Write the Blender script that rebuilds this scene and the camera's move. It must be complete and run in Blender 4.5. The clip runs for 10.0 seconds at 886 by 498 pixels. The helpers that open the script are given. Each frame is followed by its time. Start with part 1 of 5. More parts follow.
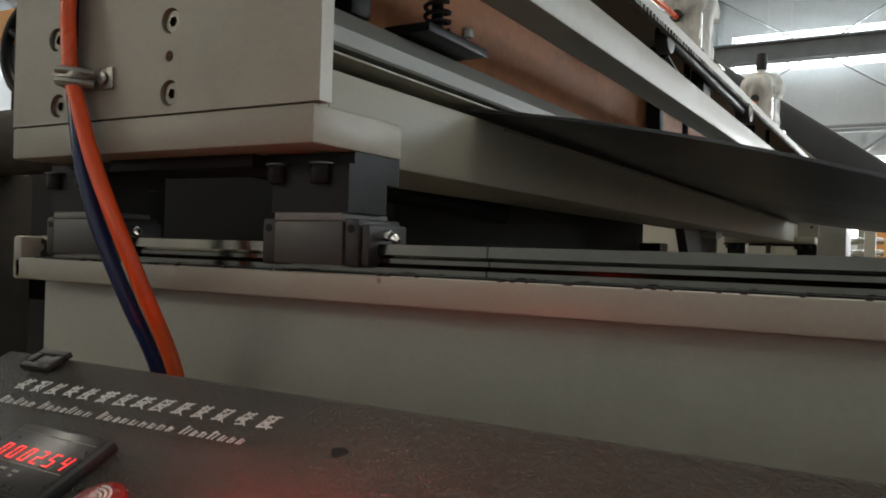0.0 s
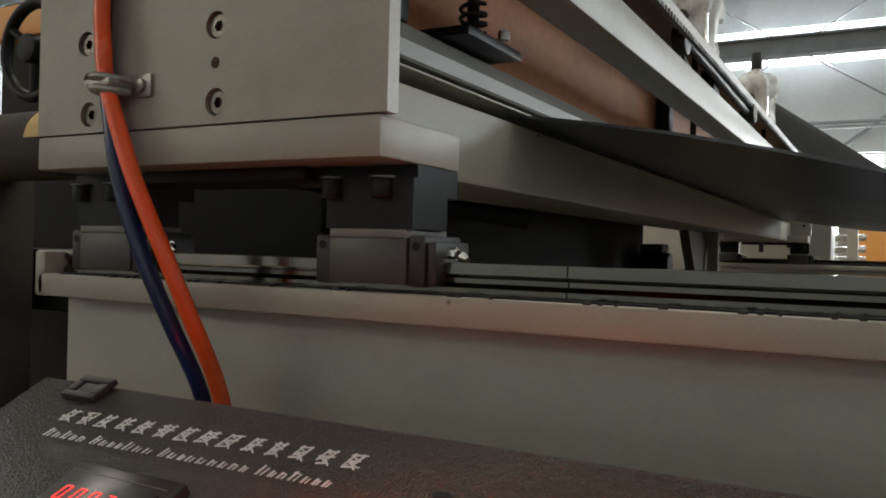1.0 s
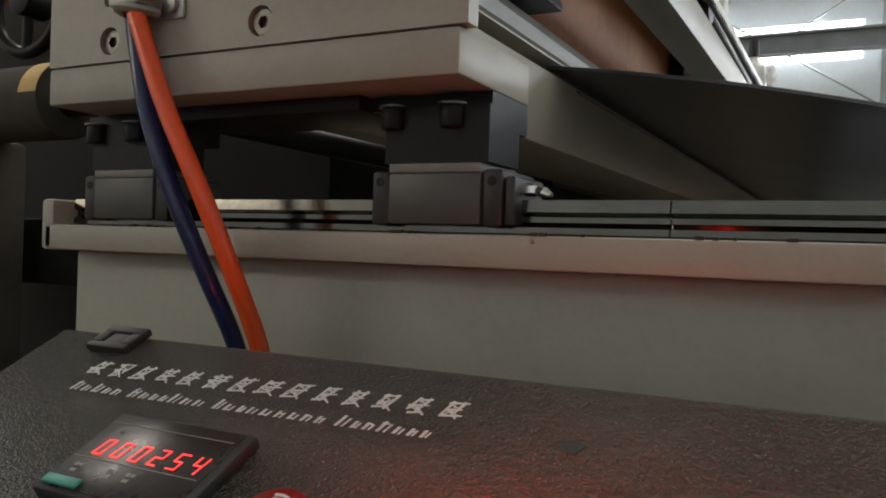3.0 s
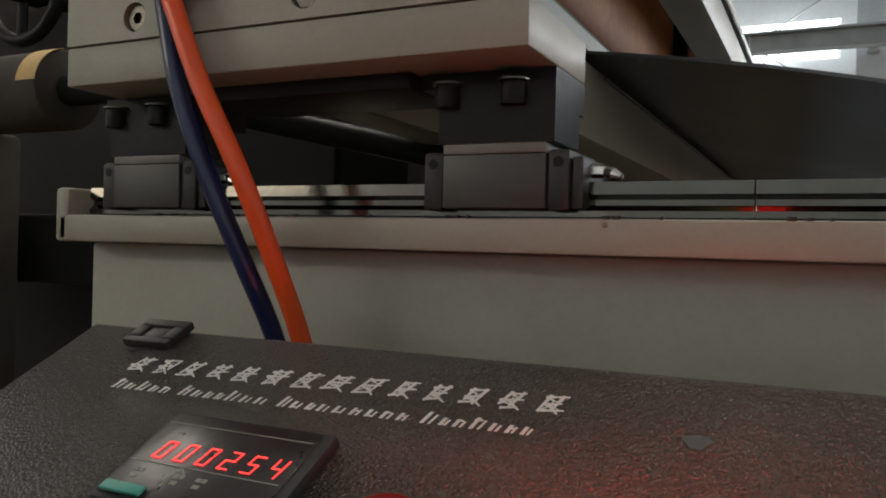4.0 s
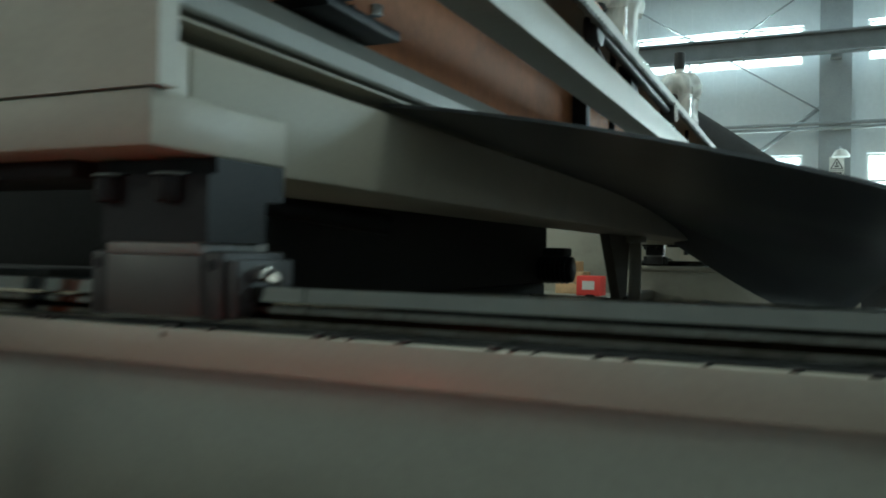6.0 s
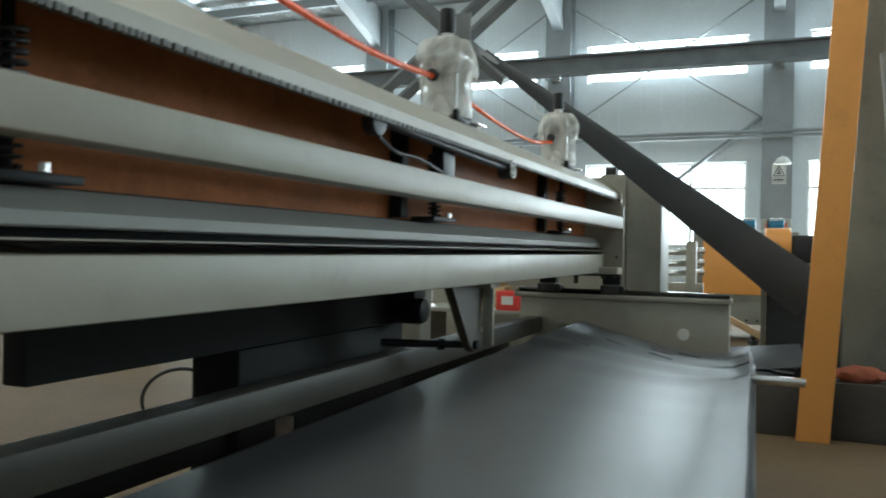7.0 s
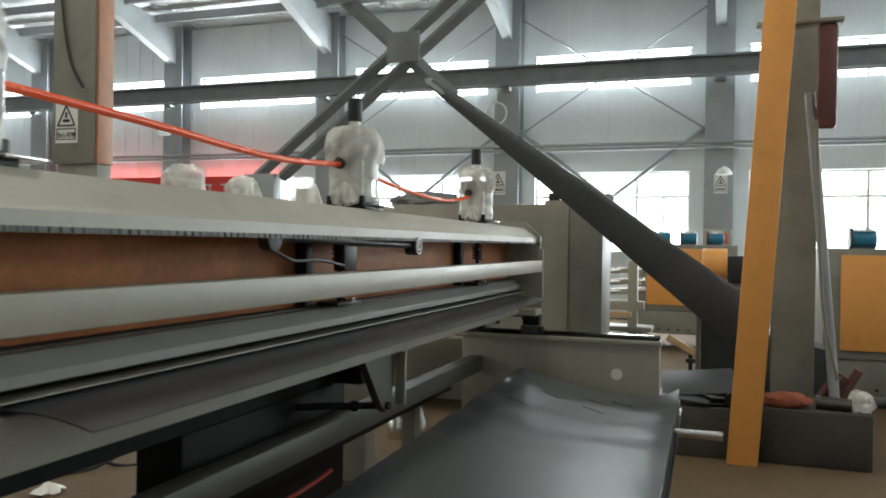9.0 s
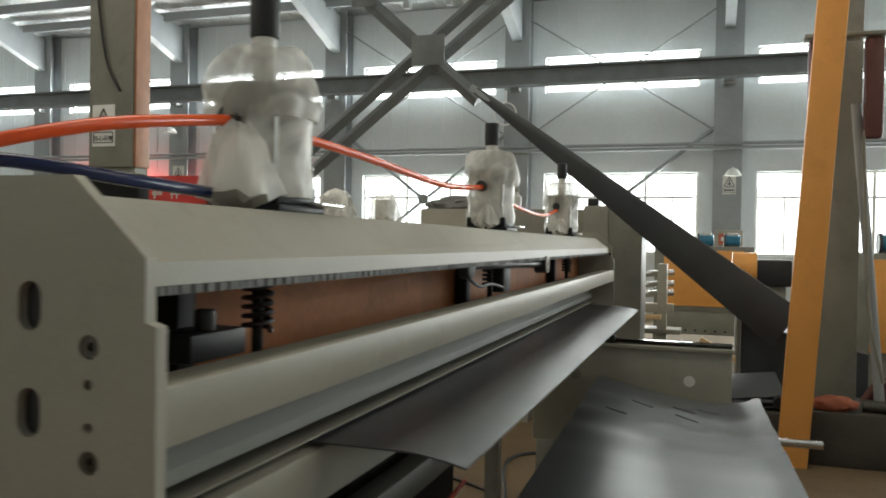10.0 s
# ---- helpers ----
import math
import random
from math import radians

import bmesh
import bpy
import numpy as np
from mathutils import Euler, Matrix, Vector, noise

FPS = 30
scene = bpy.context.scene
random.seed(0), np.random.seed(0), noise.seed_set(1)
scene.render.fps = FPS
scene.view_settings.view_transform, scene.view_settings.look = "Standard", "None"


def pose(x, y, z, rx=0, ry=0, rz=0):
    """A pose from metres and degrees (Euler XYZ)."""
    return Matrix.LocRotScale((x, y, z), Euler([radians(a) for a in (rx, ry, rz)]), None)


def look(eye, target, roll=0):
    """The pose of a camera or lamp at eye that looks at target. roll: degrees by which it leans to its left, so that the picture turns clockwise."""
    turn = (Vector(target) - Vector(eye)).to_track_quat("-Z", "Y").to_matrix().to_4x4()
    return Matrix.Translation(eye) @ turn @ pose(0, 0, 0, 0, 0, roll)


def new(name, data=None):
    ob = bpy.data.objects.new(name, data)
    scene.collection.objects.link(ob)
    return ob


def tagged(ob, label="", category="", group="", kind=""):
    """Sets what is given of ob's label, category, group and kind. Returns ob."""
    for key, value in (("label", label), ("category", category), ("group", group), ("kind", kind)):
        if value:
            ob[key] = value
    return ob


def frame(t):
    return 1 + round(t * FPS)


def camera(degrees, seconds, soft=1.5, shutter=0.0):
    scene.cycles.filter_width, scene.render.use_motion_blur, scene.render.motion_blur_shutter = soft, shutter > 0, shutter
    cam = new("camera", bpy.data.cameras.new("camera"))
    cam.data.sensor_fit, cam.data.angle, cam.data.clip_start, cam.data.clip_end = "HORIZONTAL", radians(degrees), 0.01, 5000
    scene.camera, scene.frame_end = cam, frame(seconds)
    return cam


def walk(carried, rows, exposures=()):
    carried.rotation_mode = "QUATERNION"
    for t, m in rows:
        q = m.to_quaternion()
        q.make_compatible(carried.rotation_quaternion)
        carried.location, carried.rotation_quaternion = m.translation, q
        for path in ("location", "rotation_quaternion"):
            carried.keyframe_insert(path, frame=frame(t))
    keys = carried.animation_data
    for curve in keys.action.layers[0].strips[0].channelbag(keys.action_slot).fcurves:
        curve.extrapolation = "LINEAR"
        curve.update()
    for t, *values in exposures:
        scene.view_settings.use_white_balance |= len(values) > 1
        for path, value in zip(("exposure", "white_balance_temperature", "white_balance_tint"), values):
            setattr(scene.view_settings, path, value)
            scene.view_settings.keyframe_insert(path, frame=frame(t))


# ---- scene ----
cam = camera(58.0, 10.0, soft=1.8, shutter=0.4)
PATH = [
    (0, (0.395, -0.56, 0.925), (-0.625, 1.16, 0.929), 1.7),
    (0.5, (0.341, -0.556, 0.935), (-0.646, 1.183, 0.934), 1.5),
    (1, (0.309, -0.566, 0.941), (-0.665, 1.182, 0.939), 1.4),
    (1.5, (0.298, -0.567, 0.923), (-0.67, 1.183, 0.923), 1.4),
    (2, (0.274, -0.567, 0.915), (-0.684, 1.188, 0.908), 1.4),
    (2.5, (0.24, -0.554, 0.902), (-0.708, 1.207, 0.896), 1.5),
    (2.7, (0.229, -0.545, 0.897), (-0.708, 1.222, 0.891), 1.7),
    (4, (0.136, -0.53, 0.88), (-0.734, 1.271, 0.876), 1.5),
    (4.5, (0.134, -0.525, 0.871), (-0.722, 1.282, 0.867), 1.6),
    (5, (0.161, -0.521, 0.872), (-0.686, 1.291, 0.867), 1.6),
    (5.3, (0.195, -0.496, 0.878), (-0.651, 1.317, 0.887), 1.1),
    (5.5, (0.232, -0.48, 0.886), (-0.613, 1.333, 0.896), 0.9),
    (5.7, (0.288, -0.464, 0.91), (-0.55, 1.352, 0.904), 1.8),
    (6, (0.375, -0.391, 0.953), (-0.458, 1.428, 0.961), 1.0),
    (6.2, (0.429, -0.348, 0.983), (-0.402, 1.471, 0.992), 0.8),
    (7.3, (0.9, -0.337, 1.18), (0.167, 1.524, 1.175), 1.4),
    (7.5, (0.913, -0.330, 1.207), (0.203, 1.540, 1.202), 1.54),
    (8, (0.961, -0.315, 1.274), (0.273, 1.563, 1.267), 1.25),
    (8.5, (0.976, -0.330, 1.334), (0.299, 1.552, 1.324), 1.19),
    (9, (0.908, -0.440, 1.391), (0.244, 1.447, 1.379), 0.90),
    (9.5, (0.688, -0.598, 1.448), (0.046, 1.296, 1.428), 1.42),
    (10, (0.472, -0.691, 1.462), (-0.16, 1.206, 1.44), 1.0),
]
walk(cam, [(t, look(eye, target, roll)) for t, eye, target, roll in PATH],
     exposures=[(0.0, .42, 6500, 9), (2.5, .54, 6450, 10), (4.5, .56, 6500, 11), (5.4, .52, 6250, 7), (5.8, .32, 5800, -10), (6.2, .24, 5450, -13), (7.3, .40, 6050, 2), (8.0, .42, 6250, 3), (9.0, .30, 6350, 5), (10.0, .10, 6700, 5)])

FLOOR = -0.08
WALL_Y = 16.5


# ---- light ----
def sky():
    w = bpy.data.worlds.new("sky")
    scene.world = w
    w.use_nodes = True
    nt = w.node_tree
    tex = nt.nodes.new("ShaderNodeTexSky")
    tex.sky_type = 'NISHITA'
    tex.sun_disc = False
    tex.sun_elevation = radians(50)
    tex.sun_rotation = radians(20)
    nt.links.new(tex.outputs[0], nt.nodes["Background"].inputs[0])
    nt.nodes["Background"].inputs[1].default_value = 0.1


def area(name, m, sx, sy, radiance, color):
    la = bpy.data.lights.new(name, 'AREA')
    la.shape = 'RECTANGLE'
    la.size, la.size_y = sx, sy
    la.energy = radiance * math.pi * sx * sy
    la.color = color
    ob = new(name, la)
    ob.matrix_world = m
    return ob


sky()
BAY = 4.3
WIN_X = [-2.97 + BAY * k for k in range(-4, 4)]
WIN_W = 3.2
UP_Z = (4.69, 5.46)
LO_Z = (1.25, 2.95)
DAY = (0.93, 0.98, 1.0)
for wx in WIN_X:
    for z0, z1 in (UP_Z, LO_Z):
        area("window_daylight", look((wx + WIN_W / 2, WALL_Y + .42, (z0 + z1) / 2), (wx + WIN_W / 2, 0, (z0 + z1) / 2)),
             WIN_W + .5, z1 - z0 + .3, 33.0 if z0 > 4 else 13.0, DAY)
# fill lamp added before the closed east wall to brighten +x faces
area("east_fill", look((13.9, 11.5, 5.2), (0, 3.0, 1.2)), 9.0, 2.0, 11.0, (0.84, 0.94, 1.0))
# unseen warm fill added for the faces turned to -y; the south wall is closed
area("back_fill", look((-9.0, -9.9, 5.6), (-8.0, 0, 2.0)), 18, 1.4, 4.2, (1.0, 0.88, 0.70))
# lamps added under the closed roof: overhead light and glints on the console
for wx in (-9.6, -1.1, 6.5):
    area("overhead_fill", look((wx, 3.0, 7.7), (wx, 3.001, 0)), 1.5, 4.6, 7.0, (1.0, 0.93, 0.82))


# ---- materials ----
def nodes_of(name):
    m = bpy.data.materials.new(name)
    m.use_nodes = True
    nt = m.node_tree
    return m, nt, nt.nodes["Principled BSDF"]


def paint(name, col, rough=.5, metal=0.0, vary=.12, scale=6.0, grain=120.0, bump=.15, dirt=None, dirt_amt=.35, dist=.002, spec=.5, coat=0.0):
    """Base colour with cloudy variation, fine grain, optional dirt of its own shape, and relief."""
    m, nt, b = nodes_of(name)
    L = nt.links.new
    co = nt.nodes.new("ShaderNodeTexCoord")
    n1 = nt.nodes.new("ShaderNodeTexNoise"); n1.inputs["Scale"].default_value = scale; n1.inputs["Detail"].default_value = 6
    n2 = nt.nodes.new("ShaderNodeTexNoise"); n2.inputs["Scale"].default_value = grain; n2.inputs["Detail"].default_value = 4
    L(co.outputs["Object"], n1.inputs["Vector"]); L(co.outputs["Object"], n2.inputs["Vector"])
    r1 = nt.nodes.new("ShaderNodeMapRange"); r1.inputs[1].default_value = .3; r1.inputs[2].default_value = .7
    r1.inputs[3].default_value = 1 - vary; r1.inputs[4].default_value = 1 + vary
    L(n1.outputs[0], r1.inputs[0])
    r2 = nt.nodes.new("ShaderNodeMapRange"); r2.inputs[1].default_value = .3; r2.inputs[2].default_value = .7
    r2.inputs[3].default_value = 1 - vary * .5; r2.inputs[4].default_value = 1 + vary * .5
    L(n2.outputs[0], r2.inputs[0])
    mul = nt.nodes.new("ShaderNodeMath"); mul.operation = 'MULTIPLY'
    L(r1.outputs[0], mul.inputs[0]); L(r2.outputs[0], mul.inputs[1])
    mix = nt.nodes.new("ShaderNodeVectorMath"); mix.operation = 'SCALE'
    mix.inputs[0].default_value = col
    L(mul.outputs[0], mix.inputs["Scale"])
    out = mix.outputs[0]
    if dirt:
        n3 = nt.nodes.new("ShaderNodeTexNoise"); n3.inputs["Scale"].default_value = scale * 2.3; n3.inputs["Detail"].default_value = 9
        n3.inputs["Roughness"].default_value = .68
        L(co.outputs["Object"], n3.inputs["Vector"])
        rr = nt.nodes.new("ShaderNodeMapRange"); rr.inputs[1].default_value = .52; rr.inputs[2].default_value = .72
        rr.inputs[4].default_value = dirt_amt
        L(n3.outputs[0], rr.inputs[0])
        mx = nt.nodes.new("ShaderNodeMix"); mx.data_type = 'RGBA'
        L(rr.outputs[0], mx.inputs[0]); L(out, mx.inputs[6]); mx.inputs[7].default_value = (*dirt, 1)
        out = mx.outputs[2]
    L(out, b.inputs["Base Color"])
    rv = nt.nodes.new("ShaderNodeMapRange"); rv.inputs[3].default_value = max(.03, rough - .1); rv.inputs[4].default_value = min(1, rough + .1)
    L(n1.outputs[0], rv.inputs[0]); L(rv.outputs[0], b.inputs["Roughness"])
    b.inputs["Metallic"].default_value = metal
    b.inputs["Specular IOR Level"].default_value = spec
    b.inputs["Coat Weight"].default_value = coat
    bp = nt.nodes.new("ShaderNodeBump"); bp.inputs["Strength"].default_value = bump; bp.inputs["Distance"].default_value = dist
    L(n2.outputs[0], bp.inputs["Height"]); L(bp.outputs[0], b.inputs["Normal"])
    return m


def glow(name, col, strength):
    m, nt, b = nodes_of(name)
    b.inputs["Base Color"].default_value = (*[c * .5 for c in col], 1)
    b.inputs["Emission Color"].default_value = (*col, 1)
    b.inputs["Emission Strength"].default_value = strength
    return m


def wrinkle(name, col):
    """Black wrinkle-finish paint: coarse lumps that glint."""
    m, nt, b = nodes_of(name)
    L = nt.links.new
    co = nt.nodes.new("ShaderNodeTexCoord")
    v = nt.nodes.new("ShaderNodeTexVoronoi"); v.inputs["Scale"].default_value = 470
    n = nt.nodes.new("ShaderNodeTexNoise"); n.inputs["Scale"].default_value = 760; n.inputs["Detail"].default_value = 3
    c = nt.nodes.new("ShaderNodeTexNoise"); c.inputs["Scale"].default_value = 9; c.inputs["Detail"].default_value = 5
    for x in (v, n, c): L(co.outputs["Object"], x.inputs["Vector"])
    add = nt.nodes.new("ShaderNodeMath"); add.operation = 'ADD'
    L(v.outputs[0], add.inputs[0]); L(n.outputs[0], add.inputs[1])
    bp = nt.nodes.new("ShaderNodeBump"); bp.inputs["Strength"].default_value = 1.0; bp.inputs["Distance"].default_value = .0042
    L(add.outputs[0], bp.inputs["Height"]); L(bp.outputs[0], b.inputs["Normal"])
    r = nt.nodes.new("ShaderNodeMapRange"); r.inputs[3].default_value = .03; r.inputs[4].default_value = .09
    L(c.outputs[0], r.inputs[0]); L(r.outputs[0], b.inputs["Roughness"])
    b.inputs["Specular IOR Level"].default_value = .9
    k = nt.nodes.new("ShaderNodeVectorMath"); k.operation = 'SCALE'; k.inputs[0].default_value = col
    r2 = nt.nodes.new("ShaderNodeMapRange"); r2.inputs[3].default_value = .7; r2.inputs[4].default_value = 1.4
    L(c.outputs[0], r2.inputs[0]); L(r2.outputs[0], k.inputs["Scale"]); L(k.outputs[0], b.inputs["Base Color"])
    return m


def film_mat(name):
    """Crumpled clear packing film."""
    m, nt, b = nodes_of(name)
    L = nt.links.new
    co = nt.nodes.new("ShaderNodeTexCoord")
    n = nt.nodes.new("ShaderNodeTexNoise"); n.inputs["Scale"].default_value = 7; n.inputs["Detail"].default_value = 2; n.inputs["Distortion"].default_value = 1.6
    L(co.outputs["Object"], n.inputs["Vector"])
    bp = nt.nodes.new("ShaderNodeBump"); bp.inputs["Strength"].default_value = .25; bp.inputs["Distance"].default_value = .004
    L(n.outputs[0], bp.inputs["Height"]); L(bp.outputs[0], b.inputs["Normal"])
    b.inputs["Base Color"].default_value = (.9, .88, .82, 1)
    b.inputs["Roughness"].default_value = .3
    tr = nt.nodes.new("ShaderNodeBsdfTransparent")
    mx = nt.nodes.new("ShaderNodeMixShader")
    r = nt.nodes.new("ShaderNodeMapRange"); r.inputs[1].default_value = .35; r.inputs[2].default_value = .65; r.inputs[3].default_value = .28; r.inputs[4].default_value = .7
    L(n.outputs[0], r.inputs[0]); L(r.outputs[0], mx.inputs[0])
    L(tr.outputs[0], mx.inputs[1]); L(b.outputs[0], mx.inputs[2])
    L(mx.outputs[0], nt.nodes["Material Output"].inputs[0])
    return m


def foil_mat(name):
    """Silver foil insulation, wrinkled."""
    m, nt, b = nodes_of(name)
    L = nt.links.new
    co = nt.nodes.new("ShaderNodeTexCoord")
    mp = nt.nodes.new("ShaderNodeMapping"); mp.inputs["Scale"].default_value = (1.6, .5, 1)
    n = nt.nodes.new("ShaderNodeTexNoise"); n.inputs["Scale"].default_value = 3.0; n.inputs["Detail"].default_value = 7; n.inputs["Distortion"].default_value = 1.2
    L(co.outputs["Object"], mp.inputs[0]); L(mp.outputs[0], n.inputs["Vector"])
    bp = nt.nodes.new("ShaderNodeBump"); bp.inputs["Strength"].default_value = 1.0; bp.inputs["Distance"].default_value = .12
    L(n.outputs[0], bp.inputs["Height"]); L(bp.outputs[0], b.inputs["Normal"])
    b.inputs["Base Color"].default_value = (.85, .86, .85, 1)
    b.inputs["Metallic"].default_value = .6
    b.inputs["Roughness"].default_value = .36
    return m


GREY = paint("machine_grey_paint", (.335, .318, .262), .42, vary=.07, scale=3, grain=220, bump=.06, dirt=(.12, .10, .075), dirt_amt=.22)
GREYD = paint("dull_grey_paint", (.24, .235, .2), .5, vary=.12, scale=3, grain=150, bump=.08, dirt=(.08, .07, .05), dirt_amt=.3)
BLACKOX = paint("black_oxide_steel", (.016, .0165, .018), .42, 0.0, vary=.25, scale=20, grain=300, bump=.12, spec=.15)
BLOCKM = paint("carriage_steel", (.062, .061, .058), .42, .15, vary=.1, scale=25, grain=500, bump=.08)
STRIP = paint("bare_ground_strip", (.17, .165, .155), .5, .2, vary=.12, scale=40, grain=500, bump=.08)
PLASTIC = paint("black_plastic", (.02, .02, .021), .5, vary=.15, scale=30, grain=300, bump=.08)
STEEL = paint("ground_steel", (.13, .125, .11), .14, 1.0, vary=.1, scale=15, grain=90, bump=.05, dirt=(.16, .12, .08), dirt_amt=.4)
SCREW = paint("dull_screw_steel", (.13, .125, .11), .35, 1.0, vary=.15, scale=60, grain=300, bump=.1)
BRIGHT = paint("bright_zinc", (.72, .71, .68), .22, 1.0, vary=.1, scale=40, grain=300, bump=.1)
ZINC = paint("dull_zinc_clamp", (.36, .35, .32), .36, .8, vary=.15, scale=60, grain=300, bump=.1)
ALU = paint("dull_aluminium_bar", (.25, .247, .222), .5, 0.0, vary=.06, scale=6, grain=160, bump=.05)
RUST = paint("red_oxide_panel", (.42, .165, .065), .6, vary=.18, scale=5, grain=60, bump=.1, spec=.2, dirt=(.2, .09, .05), dirt_amt=.5)
SHEET = paint("black_plastic_sheet", (.04, .042, .047), .35, vary=.12, scale=2.0, grain=70, bump=.05, dist=.004, spec=1.0)
HOSE_O = paint("orange_hose", (.83, .10, .02), .25, vary=.05, scale=10, bump=.02)
HOSE_B = paint("navy_hose", (.012, .022, .085), .22, vary=.08, scale=10, bump=.02)
YELLOW = paint("yellow_orange_paint", (.84, .38, .095), .45, vary=.06, scale=2, grain=80, bump=.08, dirt=(.4, .2, .05), dirt_amt=.25)
CONC = paint("concrete_floor", (.135, .096, .058), .8, vary=.16, scale=.9, grain=40, bump=.25, dirt=(.09, .065, .045), dirt_amt=.6, dist=.004, spec=.15)
BLOCKC = paint("dirty_concrete", (.06, .053, .044), .8, vary=.2, scale=3, grain=40, bump=.4, dirt=(.05, .045, .04), dirt_amt=.6, dist=.006)
CLAD = paint("wall_cladding", (.70, .73, .74), .55, vary=.06, scale=.6, grain=12, bump=.1)
# grey paint with dirt, its base darkened for the shade under the gantry
GREY_SHADED = paint("shaded_grey_paint", (.085, .078, .062), .55, vary=.15, scale=4, grain=120, bump=.1, dirt=(.06, .05, .04), dirt_amt=.4)
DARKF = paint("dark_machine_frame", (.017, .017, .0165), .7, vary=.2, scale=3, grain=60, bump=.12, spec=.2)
STEELG = paint("grey_structural_steel", (.32, .34, .35), .5, vary=.1, scale=2, grain=40, bump=.1)
FRAMEG = paint("hall_frame_grey", (.18, .19, .195), .5, vary=.15, scale=3, grain=60, bump=.12)
DARKBELT = paint("dark_belt_housing", (.06, .064, .07), .5, vary=.15, scale=3, grain=60, bump=.12)
WHITE = paint("white_plastic", (.78, .77, .73), .45, vary=.04, scale=10, bump=.05)
TEXTW = paint("white_print", (.62, .61, .58), .6, vary=.1, scale=200, grain=900, bump=.05)
RED = paint("red_plastic", (.24, .016, .013), .25, vary=.06, scale=30, bump=.03)
REDBAN = paint("red_banner_cloth", (.62, .05, .04), .7, vary=.08, scale=4, bump=.1)
WOOD = paint("raw_timber", (.55, .37, .2), .7, vary=.2, scale=8, grain=60, bump=.2)
BLUE = paint("blue_motor_paint", (.03, .2, .33), .35, vary=.08, scale=10, bump=.05)
BRASS = paint("masking_tape", (.62, .42, .16), .6, vary=.1, scale=30, bump=.1)
TEAL = paint("teal_plastic", (.05, .30, .24), .4, vary=.05, scale=30, bump=.03)
CLOTH = paint("grey_tarpaulin", (.17, .17, .16), .65, vary=.2, scale=7, grain=40, bump=.4, dist=.02)
BROWN = paint("brown_red_primer", (.13, .05, .045), .5, vary=.15, scale=5, bump=.1)
WRINKLE = wrinkle("black_wrinkle_paint", (.075, .065, .053))
FILM = film_mat("packing_film")
FOIL = foil_mat("foil_insulation")
LED = glow("red_segments", (1.0, .04, .035), 1.7)
LAMP = glow("red_indicator_glow", (1.0, .02, .012), 27.0)
GLAMP = glow("green_indicator_glow", (.03, 1.0, .35), 5.0)


# ---- mesh helpers ----
def bm_box(bm, x0, x1, y0, y1, z0, z1, bev=0.0):
    r = bmesh.ops.create_cube(bm, size=1)
    vs = r["verts"]
    for v in vs:
        v.co = Vector(((x0 + x1) / 2 + v.co.x * (x1 - x0), (y0 + y1) / 2 + v.co.y * (y1 - y0), (z0 + z1) / 2 + v.co.z * (z1 - z0)))
    if bev:
        es = list({e for v in vs for e in v.link_edges})
        bmesh.ops.bevel(bm, geom=es, offset=bev, segments=2, profile=.5, affect='EDGES')
    return bm


def bm_cyl(bm, p0, p1, r0, r1=None, seg=20, bev=0.0):
    p0, p1 = Vector(p0), Vector(p1)
    d = p1 - p0
    m = Matrix.Translation((p0 + p1) / 2) @ d.to_track_quat('Z', 'Y').to_matrix().to_4x4()
    r = bmesh.ops.create_cone(bm, cap_ends=True, segments=seg, radius1=r0, radius2=r0 if r1 is None else r1, depth=d.length, matrix=m)
    if bev:
        es = [e for e in {e for v in r["verts"] for e in v.link_edges} if any(len(f.verts) > 4 for f in e.link_faces)]
        bmesh.ops.bevel(bm, geom=es, offset=bev, segments=2, profile=.5, affect='EDGES')
    return bm


def bm_prism(bm, prof, axis, a0, a1):
    """A closed profile of 2D points pushed along an axis. x: (y, z); y: (x, z); z: (x, y)."""
    def place(p, a):
        return {"x": (a, p[0], p[1]), "y": (p[0], a, p[1]), "z": (p[0], p[1], a)}[axis]
    v0 = [bm.verts.new(place(p, a0)) for p in prof]
    v1 = [bm.verts.new(place(p, a1)) for p in prof]
    n = len(prof)
    fs = [bm.faces.new(v0), bm.faces.new(v1[::-1])]
    fs += [bm.faces.new((v0[i], v1[i], v1[(i + 1) % n], v0[(i + 1) % n])) for i in range(n)]
    bmesh.ops.recalc_face_normals(bm, faces=fs)
    return bm


def bm_tube(bm, pts, r, seg=12, sub=6):
    """A round tube along a smooth curve through the points."""
    P = [Vector(p) for p in pts]
    C = []
    for i in range(len(P) - 1):
        a, b_, c, d = P[max(i - 1, 0)], P[i], P[i + 1], P[min(i + 2, len(P) - 1)]
        for k in range(sub):
            t = k / sub
            C.append(.5 * ((2 * b_) + (c - a) * t + (2 * a - 5 * b_ + 4 * c - d) * t * t + (3 * b_ - a - 3 * c + d) * t ** 3))
    C.append(P[-1])
    rings, side = [], None
    for i, p in enumerate(C):
        d = (C[min(i + 1, len(C) - 1)] - C[max(i - 1, 0)]).normalized()
        if side is None:
            side = d.orthogonal().normalized()
        side = (side - d * side.dot(d)).normalized()
        up = d.cross(side)
        rings.append([bm.verts.new(p + r * (math.cos(2 * math.pi * k / seg) * side + math.sin(2 * math.pi * k / seg) * up)) for k in range(seg)])
    for a, b_ in zip(rings, rings[1:]):
        for k in range(seg):
            bm.faces.new((a[k], a[(k + 1) % seg], b_[(k + 1) % seg], b_[k]))
    bm.faces.new(rings[0][::-1]); bm.faces.new(rings[-1])
    return bm


